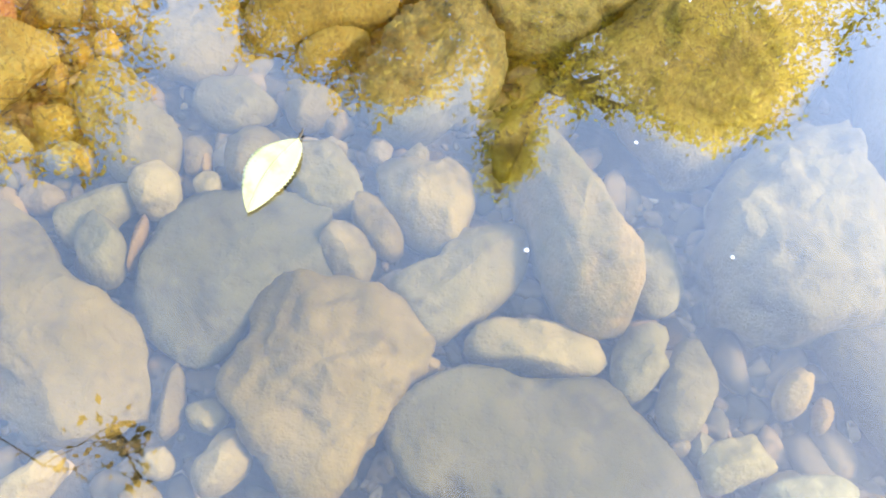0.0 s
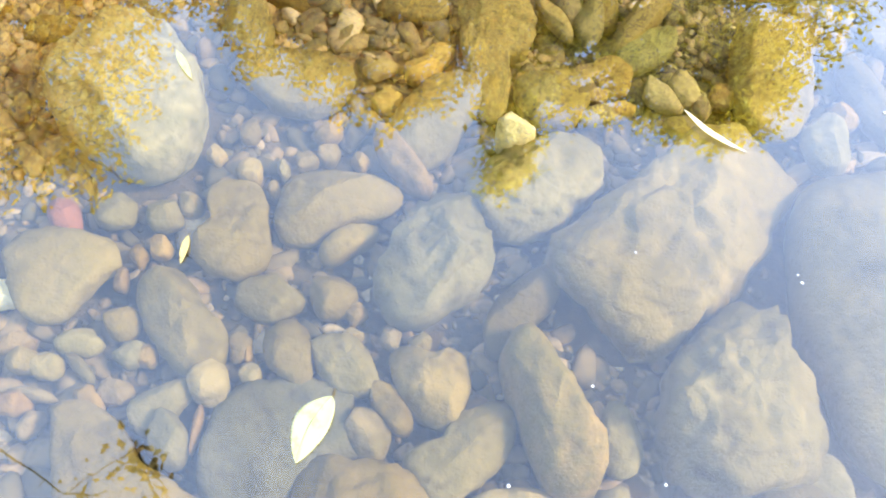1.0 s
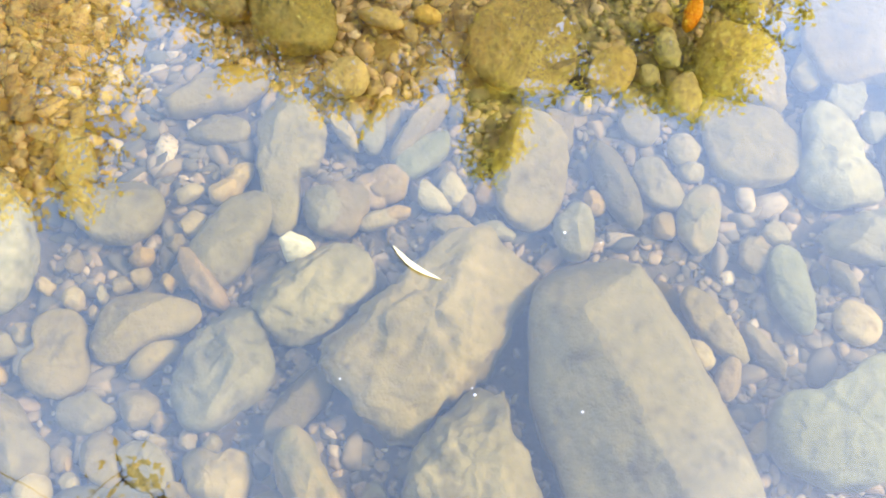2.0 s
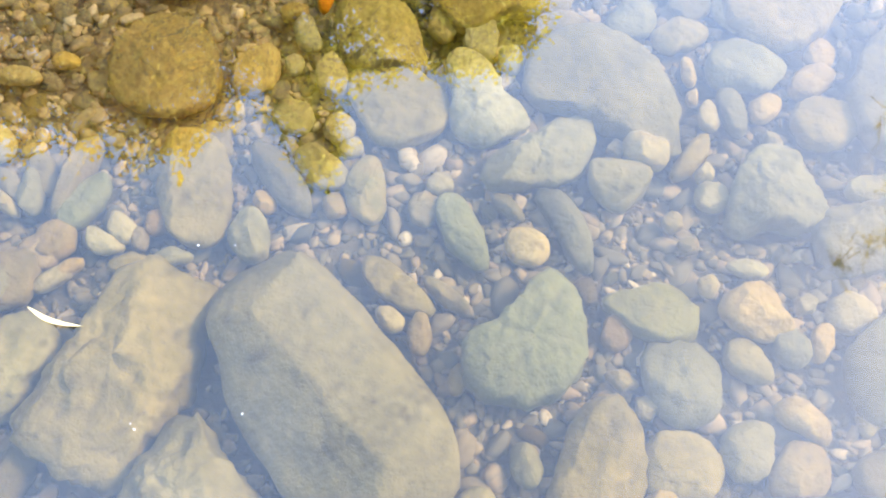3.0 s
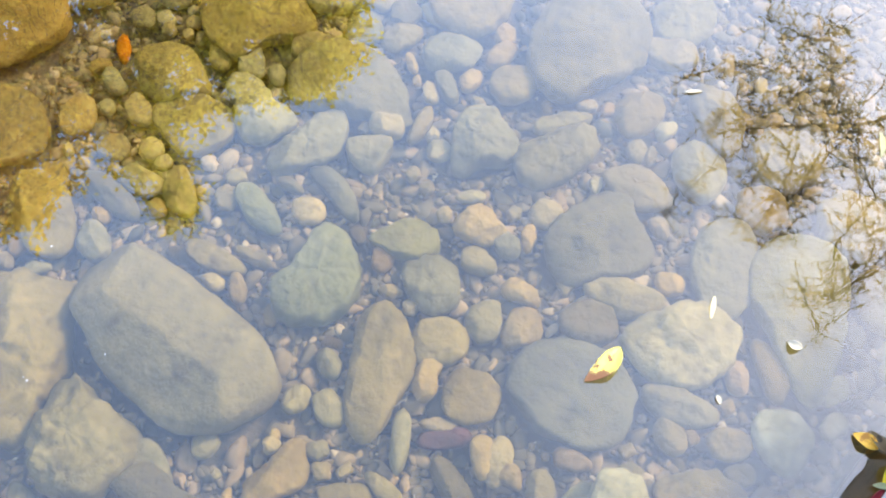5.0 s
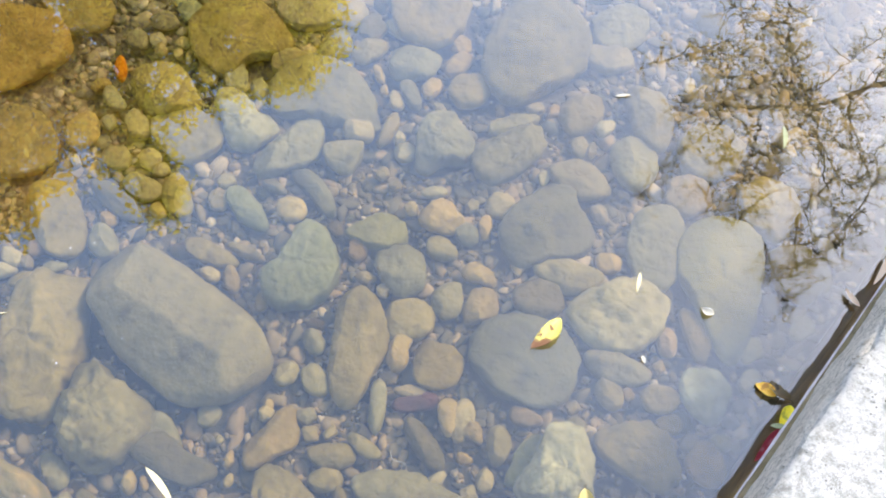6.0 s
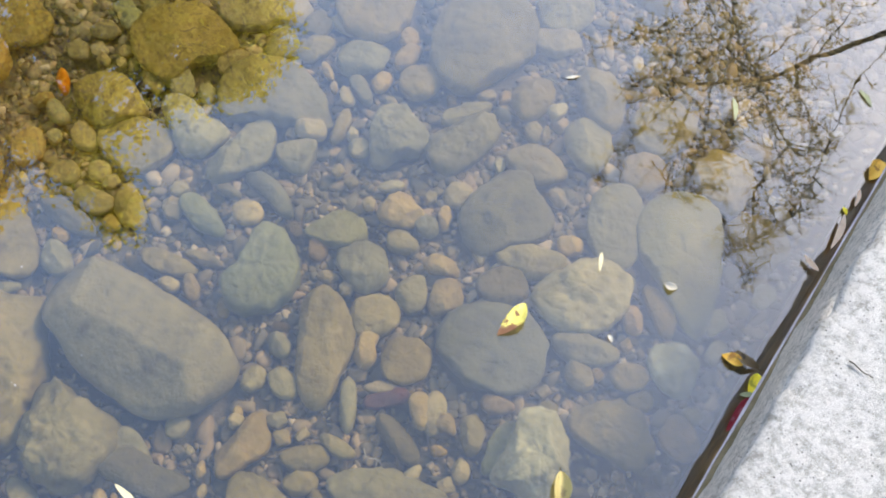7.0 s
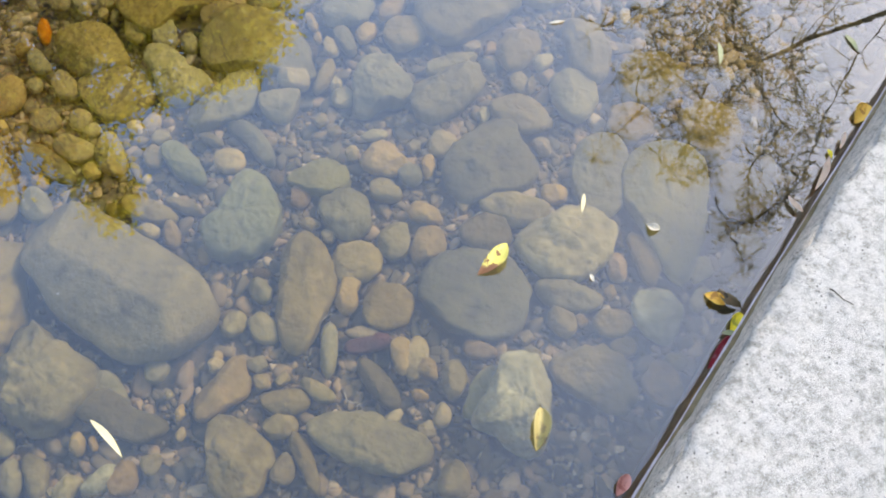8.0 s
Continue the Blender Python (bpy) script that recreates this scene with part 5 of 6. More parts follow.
stone(0.170, 0.700, 0.011, 0.009, 123, 0.022, "o", (-.01,.01,.01,-.01,.07,-.09,.09,.07,.02,-.04,.01,-.01))
stone(0.292, 0.971, 0.011, 0.009, 139, 0.022, "o", (.01,-.01,.03,.02,.01,.07,-.01,-.12,-.01,0,0,-.03))
stone(0.345, 0.799, 0.011, 0.009, 56, 0.022, "b", (0,.02,.06,-.01,.06,-.06,-.10,.05,0,-.03,-.04,.02))
stone(0.116, 0.797, 0.011, 0.008, 127, 0.022, "b", (.03,-.01,.03,.03,-.06,.03,.08,-.08,-.01,-.03,.04,-.03))
stone(0.112, 0.767, 0.012, 0.007, 111, 0.022, "p", (-.04,.01,.13,-.04,.08,-.02,-.02,.04,.06,-.03,-.03,.06))
stone(0.143, 0.933, 0.010, 0.009, 156, 0.022, "o", (0,-.01,.03,0,-.01,.03,-.13,-.02,0,.02,-.03,-.01))
stone(0.348, 0.776, 0.010, 0.008, 27, 0.022, "b", (0,0,.01,.02,-.01,.01,.11,-.08,0,0,.03,-.01))
stone(0.675, 0.624, 0.010, 0.008, 85, 0.022, "g", (.01,0,.05,-.02,-.04,0,.01,.06,.02,.05,-.01,.03))
stone(0.217, 0.938, 0.011, 0.006, 121, 0.022, "b", (.01,-.02,.05,.05,0,.04,.07,-.08,-.01,0,.06,-.03))
stone(0.478, 0.622, 0.007, 0.007, 113, 0.022, "o", (.01,-.01,.02,.01,-.09,.07,.01,-.02,.05,.03,.02,-.03))
stone(0.477, 0.549, 0.007, 0.007, 140, 0.022, "p", (0,0,.02,0,.03,.02,-.04,.01,-.06,-.04,0,.02))
stone(0.659, 0.619, 0.008, 0.006, 46, 0.022, "p", (.01,.01,.04,0,-.05,-.04,.04,0,.05,.02,.02,0))

# ---- gravel between the stones ----
rng = random.Random(5)


import collections

CELLS = collections.defaultdict(list)


def enlist(outline):
    x, y, a, b, turn = outline
    far = a + b + 0.05
    for i in range(math.floor((x - far) * 10), math.floor((x + far) * 10) + 1):
        for j in range(math.floor((y - far) * 10), math.floor((y + far) * 10) + 1):
            CELLS[i, j].append(outline)


for outline in OUTLINES:
    enlist(outline)


def covered(x, y, grow=0.0):
    for sx, sy, a, b, turn in CELLS[math.floor(x * 10), math.floor(y * 10)]:
        dx, dy = x - sx, y - sy
        u, v = dx * math.cos(turn) + dy * math.sin(turn), dy * math.cos(turn) - dx * math.sin(turn)
        rim = grow + (0.012 if a * b > 0.007 else 0.0)
        if (u / (a + rim)) ** 2 + (v / (b + rim)) ** 2 < 1:
            return True
    return False


def pebble_shape(seed):
    bm = bmesh.new()
    bmesh.ops.create_icosphere(bm, subdivisions=2, radius=1)
    rnd = random.Random(int(seed * 10))
    cuts = [(Vector((rnd.gauss(0, 1), rnd.gauss(0, 1), rnd.gauss(0, 0.7))).normalized(), rnd.uniform(0.5, 0.8)) for _ in range(9)] + [(Vector((0.1, 0.1, 1)).normalized(), 0.7)]
    pts = []
    for v in bm.verts:
        p = v.co * (1.08 + 0.24 * noise.noise(v.co * 1.3 + Vector((seed, 0, 0))) + 0.1 * noise.noise(v.co * 3 + Vector((0, seed, 0))))
        for n, far in cuts:
            p = p - n * max(0, p.dot(n) - far) * 0.9
        pts.append(p)
    tris = [[v.index for v in f.verts] for f in bm.faces]
    bm.free()
    return np.array(pts), np.array(tris)


SHAPES = [pebble_shape(7.7 * k) for k in range(9)]
LOOKS = "gbogbdbgo"
SHARED = []
for k, (pv, pf) in enumerate(SHAPES):
    for tone in (LOOKS[k], LOOKS[(k + 4) % 9]):
        pm = bpy.data.meshes.new("pebble")
        pm.from_pydata(pv.tolist(), [], pf.tolist())
        pm.shade_smooth()
        pm.materials.append(STONE[tone])
        SHARED.append((pm, tone))
loose = 0
for low, high, most, tries, gap in ((0.026, 0.038, 50, 1500, 0.014), (0.016, 0.026, 150, 2500, 0.005), (0.011, 0.017, 300, 3000, 0.001)):
    for _ in range(tries):
        u, d = rng.uniform(-1.9, 1.2), rng.uniform(0.05, 1.6)
        p = WALL_O + ALONG * u + ACROSS * d
        s = rng.uniform(low, high)
        if loose >= most or covered(p.x, p.y, s * 0.5 + gap - 0.004):
            continue
        pm, tone = SHARED[rng.randrange(len(SHARED))]
        ob = new("pebble", pm)
        ob.matrix_world = Matrix.Translation((p.x, p.y, ground_height(u, d) + s * 0.18)) @ pose(0, 0, 0, rng.uniform(-14, 14), rng.uniform(-14, 14), rng.uniform(0, 360)) @ Matrix.Diagonal((s * rng.uniform(0.95, 1.5), s * rng.uniform(0.7, 1.0), s * rng.uniform(0.4, 0.65), 1))
        tagged(ob, f"small {NAMES[tone]} worn pebble among larger stones under water", "pebble", "loose pebbles")
        enlist((p.x, p.y, s, s * 0.9, 0.0))
        loose += 1
all_v, all_f, count = [], [], 0
for size, tries, grow in ((0.016, 16000, -0.006), (0.010, 44000, -0.007), (0.006, 70000, -0.008)):
    for _ in range(tries):
        u, d = rng.uniform(-3.2, 2.5), rng.uniform(0.02, 2.8)
        p = WALL_O + ALONG * u + ACROSS * d
        if rng.random() < smooth(0.0, 0.9, max(-2.2 - u, u - 1.5, d - 1.9)) or covered(p.x, p.y, grow + size * 0.4):
            continue
        s = size * rng.uniform(0.6, 1.5)
        v, f = SHAPES[rng.randrange(9)]
        m = np.array(Matrix.Translation((p.x, p.y, ground_height(u, d) + s * 0.25)) @ pose(0, 0, 0, rng.uniform(-25, 25), rng.uniform(-25, 25), rng.uniform(0, 360)) @ Matrix.Diagonal((s * rng.uniform(0.9, 1.5), s * rng.uniform(0.6, 1.0), s * rng.uniform(0.4, 0.75), 1)))
        all_v.append(v @ m[:3, :3].T + m[:3, 3])
        all_f.append(f + count)
        count += len(v)
me = bpy.data.meshes.new("gravel")
me.from_pydata(np.concatenate(all_v).tolist(), [], np.concatenate(all_f).tolist())
me.shade_smooth()
me.materials.append(GRAVEL)
tagged(new("gravel", me), "mixed brown and grey gravel filling gaps between stones", "gravel", kind="stuff")

# ---- trees ----


def tube(bm, pts, r0, r1, sides=7):
    rings = []
    for k, p in enumerate(pts):
        f = k / (len(pts) - 1)
        way = (pts[min(k + 1, len(pts) - 1)] - pts[max(k - 1, 0)]).normalized()
        side = way.cross(Vector((0.31, 0.9, 0.21))).normalized()
        up = side.cross(way)
        r = r0 + (r1 - r0) * f
        rings.append([bm.verts.new(p + (side * math.cos(2 * math.pi * i / sides) + up * math.sin(2 * math.pi * i / sides)) * r) for i in range(sides)])
    for a, b in zip(rings, rings[1:]):
        for i in range(sides):
            bm.faces.new((a[i], a[(i + 1) % sides], b[(i + 1) % sides], b[i]))


def bough(start, end, sag, rnd, n=7, wander=0.06):
    length = (end - start).length
    pts = []
    for k in range(n):
        f = k / (n - 1)
        p = start.lerp(end, f) + Vector((0, 0, sag * math.sin(math.pi * f)))
        if 0 < k:
            p += Vector((rnd.uniform(-1, 1), rnd.uniform(-1, 1), rnd.uniform(-1, 1))) * wander * length * (0.4 + 0.6 * f)
        pts.append(p)
    return pts


def tree(label, base, lean, crowns, leaf, leaf_size, narrow, per_twig, seed, trunk_r=0.13, droop=-0.25, limb_r=0.3):
    """Trunk, limbs into each crown (centre, radii, twigs) and leaves along the twigs."""
    rnd = random.Random(seed)
    top = tagged(new("tree"), label, "tree", "trees over the stream")
    top.location = base
    wood = bmesh.new()
    base_v = Vector((0, 0, -0.2))
    head = Vector(lean)
    trunk = bough(base_v, head, 0, rnd, 9, 0.02)
    tube(wood, trunk, trunk_r, trunk_r * 0.35, 10)
    lines = []
    for centre, radii, twigs in crowns:
        c = Vector(centre) - Vector(base)
        fork = trunk[rnd.randrange(4, 8)]
        limbs = []
        for _ in range(max(3 if twigs > 20 else 1, twigs // 55)):
            e = c + Vector([rnd.gauss(0, 0.4) * r for r in radii])
            limb = bough(fork, e, 0.15, rnd, 7, 0.07)
            tube(wood, limb, trunk_r * limb_r * (1.0 if limbs else 3.0 if narrow < 0.1 else 1.0), 0.004, 6)
            limbs.append(limb)
        for _ in range(twigs):
            w = Vector((rnd.gauss(0, 1), rnd.gauss(0, 1), rnd.gauss(0, 1))).normalized() * rnd.random() ** 0.45
            e = c + Vector([w[k] * radii[k] for k in range(3)])
            limb = min((q for l in limbs for q in l[2:]), key=lambda q: (q - e).length)
            s = limb.lerp(e, max(0.0, 1 - 0.55 / max(0.55, (e - limb).length)))
            twig = bough(s, e + Vector((0, 0, droop * 0.3)), 0.05, rnd, 5, 0.08)
            tube(wood, twig, 0.0055, 0.0018, 4)
            lines.append(twig)
    # leaves: small folded kites scattered along the twigs
    gen = np.random.default_rng(seed)
    line = np.array(lines)
    count = len(lines) * per_twig
    which = np.repeat(np.arange(len(lines)), per_twig)
    f = gen.random(count) * 3.999
    k = f.astype(int)
    p = line[which, k] + (line[which, k + 1] - line[which, k]) * (f - k)[:, None] + gen.normal(0, 0.055, (count, 3))
    size = leaf_size * gen.uniform(0.65, 1.25, count)[:, None]
    way = gen.normal(0, 1, (count, 3)) + np.array((0, 0, -0.5))
    way /= np.linalg.norm(way, axis=1)[:, None]
    side = np.cross(way, gen.normal(0, 1, (count, 3)))
    side /= np.linalg.norm(side, axis=1)[:, None]
    up = np.cross(side, way)
    lv = np.stack((p, p + (way * 0.45 + side * narrow + up * 0.08) * size, p + way * size, p + (way * 0.45 - side * narrow + up * 0.08) * size), 1).reshape(-1, 3)
    n = np.arange(count)[:, None] * 4
    lf = np.concatenate((n + np.array((0, 1, 2)), n + np.array((0, 2, 3))), 0)
    part("trunk", wood, BARK, top, "grey-brown bark trunk and limbs")
    me = bpy.data.meshes.new("crown")
    me.from_pydata(lv.tolist(), [], lf.tolist())
    me.materials.append(leaf)
    new("crown", me).parent = top
    return top


def seen_at(az, el, dist, origin=(0.7, 0.95)):
    """The place over the water that lies at that bearing, elevation and level distance."""
    return (origin[0] + dist * math.sin(radians(az)), origin[1] + dist * math.cos(radians(az)), dist * math.tan(radians(el)))


def on_ground(az, dist):
    x, y, _ = seen_at(az, 0, dist)
    q = Vector((x, y, 0)) - WALL_O
    return (x, y, ground_height(q.dot(ALONG), q.dot(ACROSS)))


tree("birch-like tree with bright yellow autumn leaves on the bank", on_ground(-54, 6.6), (0.1, -0.2, 6.4), [
    (seen_at(-54, 42, 6.0), (1.4, 1.4, 1.9), 440), (seen_at(-62, 36, 6.0), (1.4, 1.4, 1.8), 310), (seen_at(-46, 34, 6.0), (1.1, 1.1, 1.6), 290)], YELLOW_LEAF, 0.066, 0.33, 40, 11, 0.16)
tree("tall tree with golden autumn leaves on the bank", on_ground(-24, 6.7), (0.1, -0.3, 7.4), [
    (seen_at(-22, 46, 5.7), (1.1, 1.1, 1.4), 380), (seen_at(-30, 40, 6.0), (1.05, 1.1, 2.0), 290), (seen_at(-13, 43, 6.0), (1.1, 1.1, 2.0), 290)], GOLD_LEAF, 0.062, 0.33, 52, 12, 0.17)
tree("dense olive-green tree turning brown on the bank", on_ground(3, 6.7), (-1.35, -0.3, 9.6), [
    (seen_at(9, 42, 6.1), (1.25, 1.1, 2.0), 400), (seen_at(-8, 52.5, 5.9), (0.5, 0.55, 1.8), 170), (seen_at(-1, 42, 6.1), (1.2, 1.1, 2.0), 270), (seen_at(11, 47, 6.0), (0.8, 0.7, 0.8), 150)], OLIVE_LEAF, 0.06, 0.33, 54, 13, 0.17)
tree("leaning young tree with a thin overhanging leafy branch", on_ground(-90, 4.6), (0.5, 0.0, 3.4), [
    ((-1.07, 1.31, 4.2), (0.3, 0.26, 0.22), 8), (seen_at(-92, 30, 4.4), (0.8, 0.8, 0.9), 160)], WILLOW_LEAF, 0.06, 0.3, 14, 15, 0.05, -0.2, 0.12)
tree("broad golden tree standing back on the bank", on_ground(-18, 10.4), (0.0, -0.2, 8.8), [
    (seen_at(-34, 34, 9.6), (2.6, 1.7, 3.0), 260), (seen_at(-16, 38, 9.6), (2.6, 1.7, 3.1), 260), (seen_at(2, 36, 9.6), (2.4, 1.7, 3.0), 260)], GOLD_LEAF, 0.12, 0.33, 30, 16, 0.2)
tree("broad yellow tree standing back on the bank", on_ground(-56, 10.4), (0.0, -0.2, 8.0), [
    (seen_at(-60, 31, 9.6), (2.6, 1.7, 2.7), 240), (seen_at(-46, 31, 9.6), (2.1, 1.7, 2.6), 190)], YELLOW_LEAF, 0.12, 0.33, 34, 17, 0.2)


def willow(base, head, main, sprays, seed):
    """A leaning willow: one long bough with thin side boughs, each carrying short twigs of narrow leaves."""
    rnd = random.Random(seed)
    top = tagged(new("tree"), "slender willow with a long bough of sparse narrow yellowing leaves", "tree", "trees over the stream")
    top.location = base
    at = Vector(base)
    wood, twigs_mesh = bmesh.new(), bmesh.new()
    trunk = bough(Vector((0, 0, -0.2)), Vector(head), 0, rnd, 9, 0.02)
    tube(wood, trunk, 0.1, 0.03, 10)
    pts = [trunk[4]] + [Vector(p) - at for p in main]
    fine = []
    for a, c in zip(pts, pts[1:]):
        fine += bough(a, c, 0.02, rnd, 6, 0.012)[:-1] + ([c] if c is pts[-1] else [])
    tube(wood, fine, 0.026, 0.004, 8)
    lv, lf = [], []

    def spray(a, c, r0, twigs):
        line = bough(a, c, 0.03, rnd, 9, 0.03)
        tube(twigs_mesh, line, r0, 0.0018, 5)
        for _ in range(int(twigs * 1.5)):
            f = rnd.random() ** 0.8 * 7.99
            s = line[int(f)].lerp(line[int(f) + 1], f % 1)
            way = Vector((rnd.gauss(0, 1), rnd.gauss(0, 1), rnd.gauss(-0.25, 0.8))).normalized()
            twig = bough(s, s + way * rnd.uniform(0.08, 0.3), 0.02, rnd, 5, 0.08)
            tube(twigs_mesh, twig, 0.0026, 0.0011, 4)
            for k in range(rnd.randrange(7, 13)):
                g = (0.25 + 0.75 * k / 12) * 3.99
                p = twig[int(g)].lerp(twig[int(g) + 1], g % 1)
                dirn = (way + Vector((rnd.gauss(0, 1), rnd.gauss(0, 1), rnd.gauss(0, 1))) * 0.75).normalized()
                side = dirn.cross(Vector((rnd.gauss(0, 1), rnd.gauss(0, 1), rnd.gauss(0, 1)))).normalized()
                size = rnd.uniform(0.03, 0.055)
                n = len(lv)
                for u, v in ((0, 0), (0.3, 0.06), (0.7, 0.05), (1, 0), (0.7, -0.05), (0.3, -0.06)):
                    lv.append(p + dirn * (u * size) + side * (v * size))
                lf.extend([(n, n + 1, n + 2, n + 3), (n, n + 3, n + 4, n + 5)])

    for a, c, twigs in sprays:
        spray(Vector(a) - at, Vector(c) - at, 0.0065, twigs)
    part("trunk", wood, BARK, top, "grey-brown bark trunk and long bough")
    part("twigs", twigs_mesh, TWIG, top)
    me = bpy.data.meshes.new("crown")
    me.from_pydata(lv, [], lf)
    me.materials.append(WILLOW_LEAF)
    new("crown", me).parent = top


BANKWARD = [
    ((5.32, 2.33, 2.94), (4.98, 2.23, 3.15), 2), ((4.98, 2.23, 3.15), (4.69, 1.99, 3.39), 7), ((4.69, 1.99, 3.39), (4.35, 1.72, 3.64), 12), ((4.73, 2.52, 3.20), (4.65, 2.33, 3.31), 8),
    ((4.65, 2.33, 3.31), (4.69, 2.03, 3.38), 8), ((4.53, 2.50, 3.30), (4.46, 2.34, 3.40), 14), ((4.46, 2.34, 3.40), (4.55, 1.89, 3.49), 12), ((4.35, 1.72, 3.64), (3.93, 1.71, 3.83), 16),
    ((4.48, 2.10, 3.47), (4.20, 1.97, 3.63), 18), ((4.20, 1.97, 3.63), (4.05, 1.60, 3.81), 18), ((4.81, 2.46, 3.17), (5.14, 2.61, 2.95), 10)]
STREAMWARD = [
    ((4.52, 2.51, 3.30), (3.95, 2.84, 3.44), 46), ((4.52, 2.51, 3.30), (3.99, 2.33, 3.61), 40), ((4.52, 2.51, 3.30), (4.34, 2.94, 3.23), 40), ((4.42, 2.60, 3.32), (4.55, 3.01, 3.10), 30),
    ((4.21, 2.57, 3.43), (3.86, 2.21, 3.71), 30), ((4.33, 2.83, 3.28), (3.82, 2.80, 3.51), 46), ((4.55, 3.01, 3.10), (4.22, 3.26, 3.06), 24), ((4.34, 2.94, 3.23), (3.92, 3.16, 3.21), 26)]
FRINGE = [
    ((5.02, 2.83, 4.07), (4.90, 3.19, 3.71), 22), ((4.90, 3.19, 3.71), (4.87, 3.44, 3.36), 10), ((5.02, 2.81, 4.09), (4.72, 3.26, 3.98), 46), ((4.72, 3.26, 3.98), (4.48, 3.48, 4.11), 30), ((4.66, 3.39, 3.87), (4.85, 3.40, 3.46), 14), ((4.60, 3.49, 3.81), (4.31, 3.67, 4.08), 14), ((4.31, 3.67, 4.08), (4.12, 3.78, 4.20), 8),
    ((4.50, 3.42, 4.20), (4.30, 3.49, 4.57), 24), ((4.61, 3.21, 4.43), (4.24, 3.35, 5.26), 26), ((4.50, 3.11, 5.11), (4.71, 2.76, 5.36), 26), ((4.24, 3.35, 5.26), (4.19, 3.33, 5.57), 8), ((5.04, 2.94, 3.84), (5.31, 2.89, 3.31), 14), ((5.13, 2.69, 3.98), (5.30, 2.80, 3.43), 16), ((5.02, 2.76, 4.17), (5.20, 2.11, 4.89), 34),
    ((4.88, 2.51, 5.32), (5.07, 2.00, 5.87), 26), ((5.13, 2.49, 4.36), (5.33, 2.19, 4.23), 22), ((5.26, 2.18, 4.52), (5.11, 2.13, 5.27), 24), ((4.91, 2.90, 4.28), (4.81, 2.78, 4.88), 40), ((4.67, 3.10, 4.53), (4.61, 3.04, 4.90), 26), ((4.88, 2.70, 4.87), (4.74, 2.74, 5.33), 26), ((5.15, 2.72, 3.90), (5.22, 2.42, 4.23), 18)]
willow((8.25, 1.85, 0.1), (-1.2, 0.5, 4.2), ((5.49, 2.27, 2.86), (4.81, 2.46, 3.17), (4.52, 2.51, 3.30), (3.95, 2.84, 3.44)), BANKWARD + STREAMWARD + FRINGE, 14)

# ---- fallen leaves on the water ----
PALE = leaf_material("pale_leaf", (0.0, (0.36, 0.36, 0.19)), (1.0, (0.36, 0.36, 0.19)), glow=0.0, spots=(0.3, 0.32, 0.14))
SPOTTED = leaf_material("spotted_yellow_leaf", (0.0, (0.66, 0.57, 0.13)), (1.0, (0.66, 0.57, 0.13)), glow=0.0, spots=(0.2, 0.095, 0.045), dried=0.075)
STRAW = leaf_material("straw_leaf", (0.0, (0.66, 0.56, 0.32)), (1.0, (0.66, 0.56, 0.32)), glow=0.0, spots=(0.6, 0.5, 0.3))
AMBER = leaf_material("amber_leaf", (0.0, (0.95, 0.55, 0.08)), (1.0, (0.95, 0.55, 0.08)), glow=0.0, spots=(0.55, 0.25, 0.05))
LEMON = leaf_material("lemon_leaf", (0.0, (0.98, 0.78, 0.05)), (1.0, (0.98, 0.78, 0.05)), glow=0.0, spots=(0.5, 0.42, 0.05))
BROWN = leaf_material("brown_leaf", (0.0, (0.2, 0.14, 0.07)), (1.0, (0.2, 0.14, 0.07)), glow=0.0, spots=(0.07, 0.05, 0.03))
OCHRE = leaf_material("ochre_leaf", (0.0, (0.42, 0.34, 0.13)), (1.0, (0.42, 0.34, 0.13)), glow=0.0, spots=(0.24, 0.19, 0.09))
WINE = leaf_material("wine_red_leaf", (0.0, (0.3, 0.03, 0.04)), (1.0, (0.3, 0.03, 0.04)), glow=0.0, spots=(0.36, 0.12, 0.13))
ROSE = leaf_material("rose_leaf", (0.0, (0.6, 0.27, 0.2)), (1.0, (0.6, 0.27, 0.2)), glow=0.0, spots=(0.4, 0.14, 0.1))
TAN = leaf_material("tan_leaf", (0.0, (0.95, 0.74, 0.52)), (1.0, (0.95, 0.74, 0.52)), glow=0.3, spots=(0.8, 0.6, 0.4))
WHITE = leaf_material("bleached_leaf", (0.0, (0.5, 0.46, 0.36)), (1.0, (0.5, 0.44, 0.33)), glow=0.0, spots=(0.42, 0.3, 0.17))


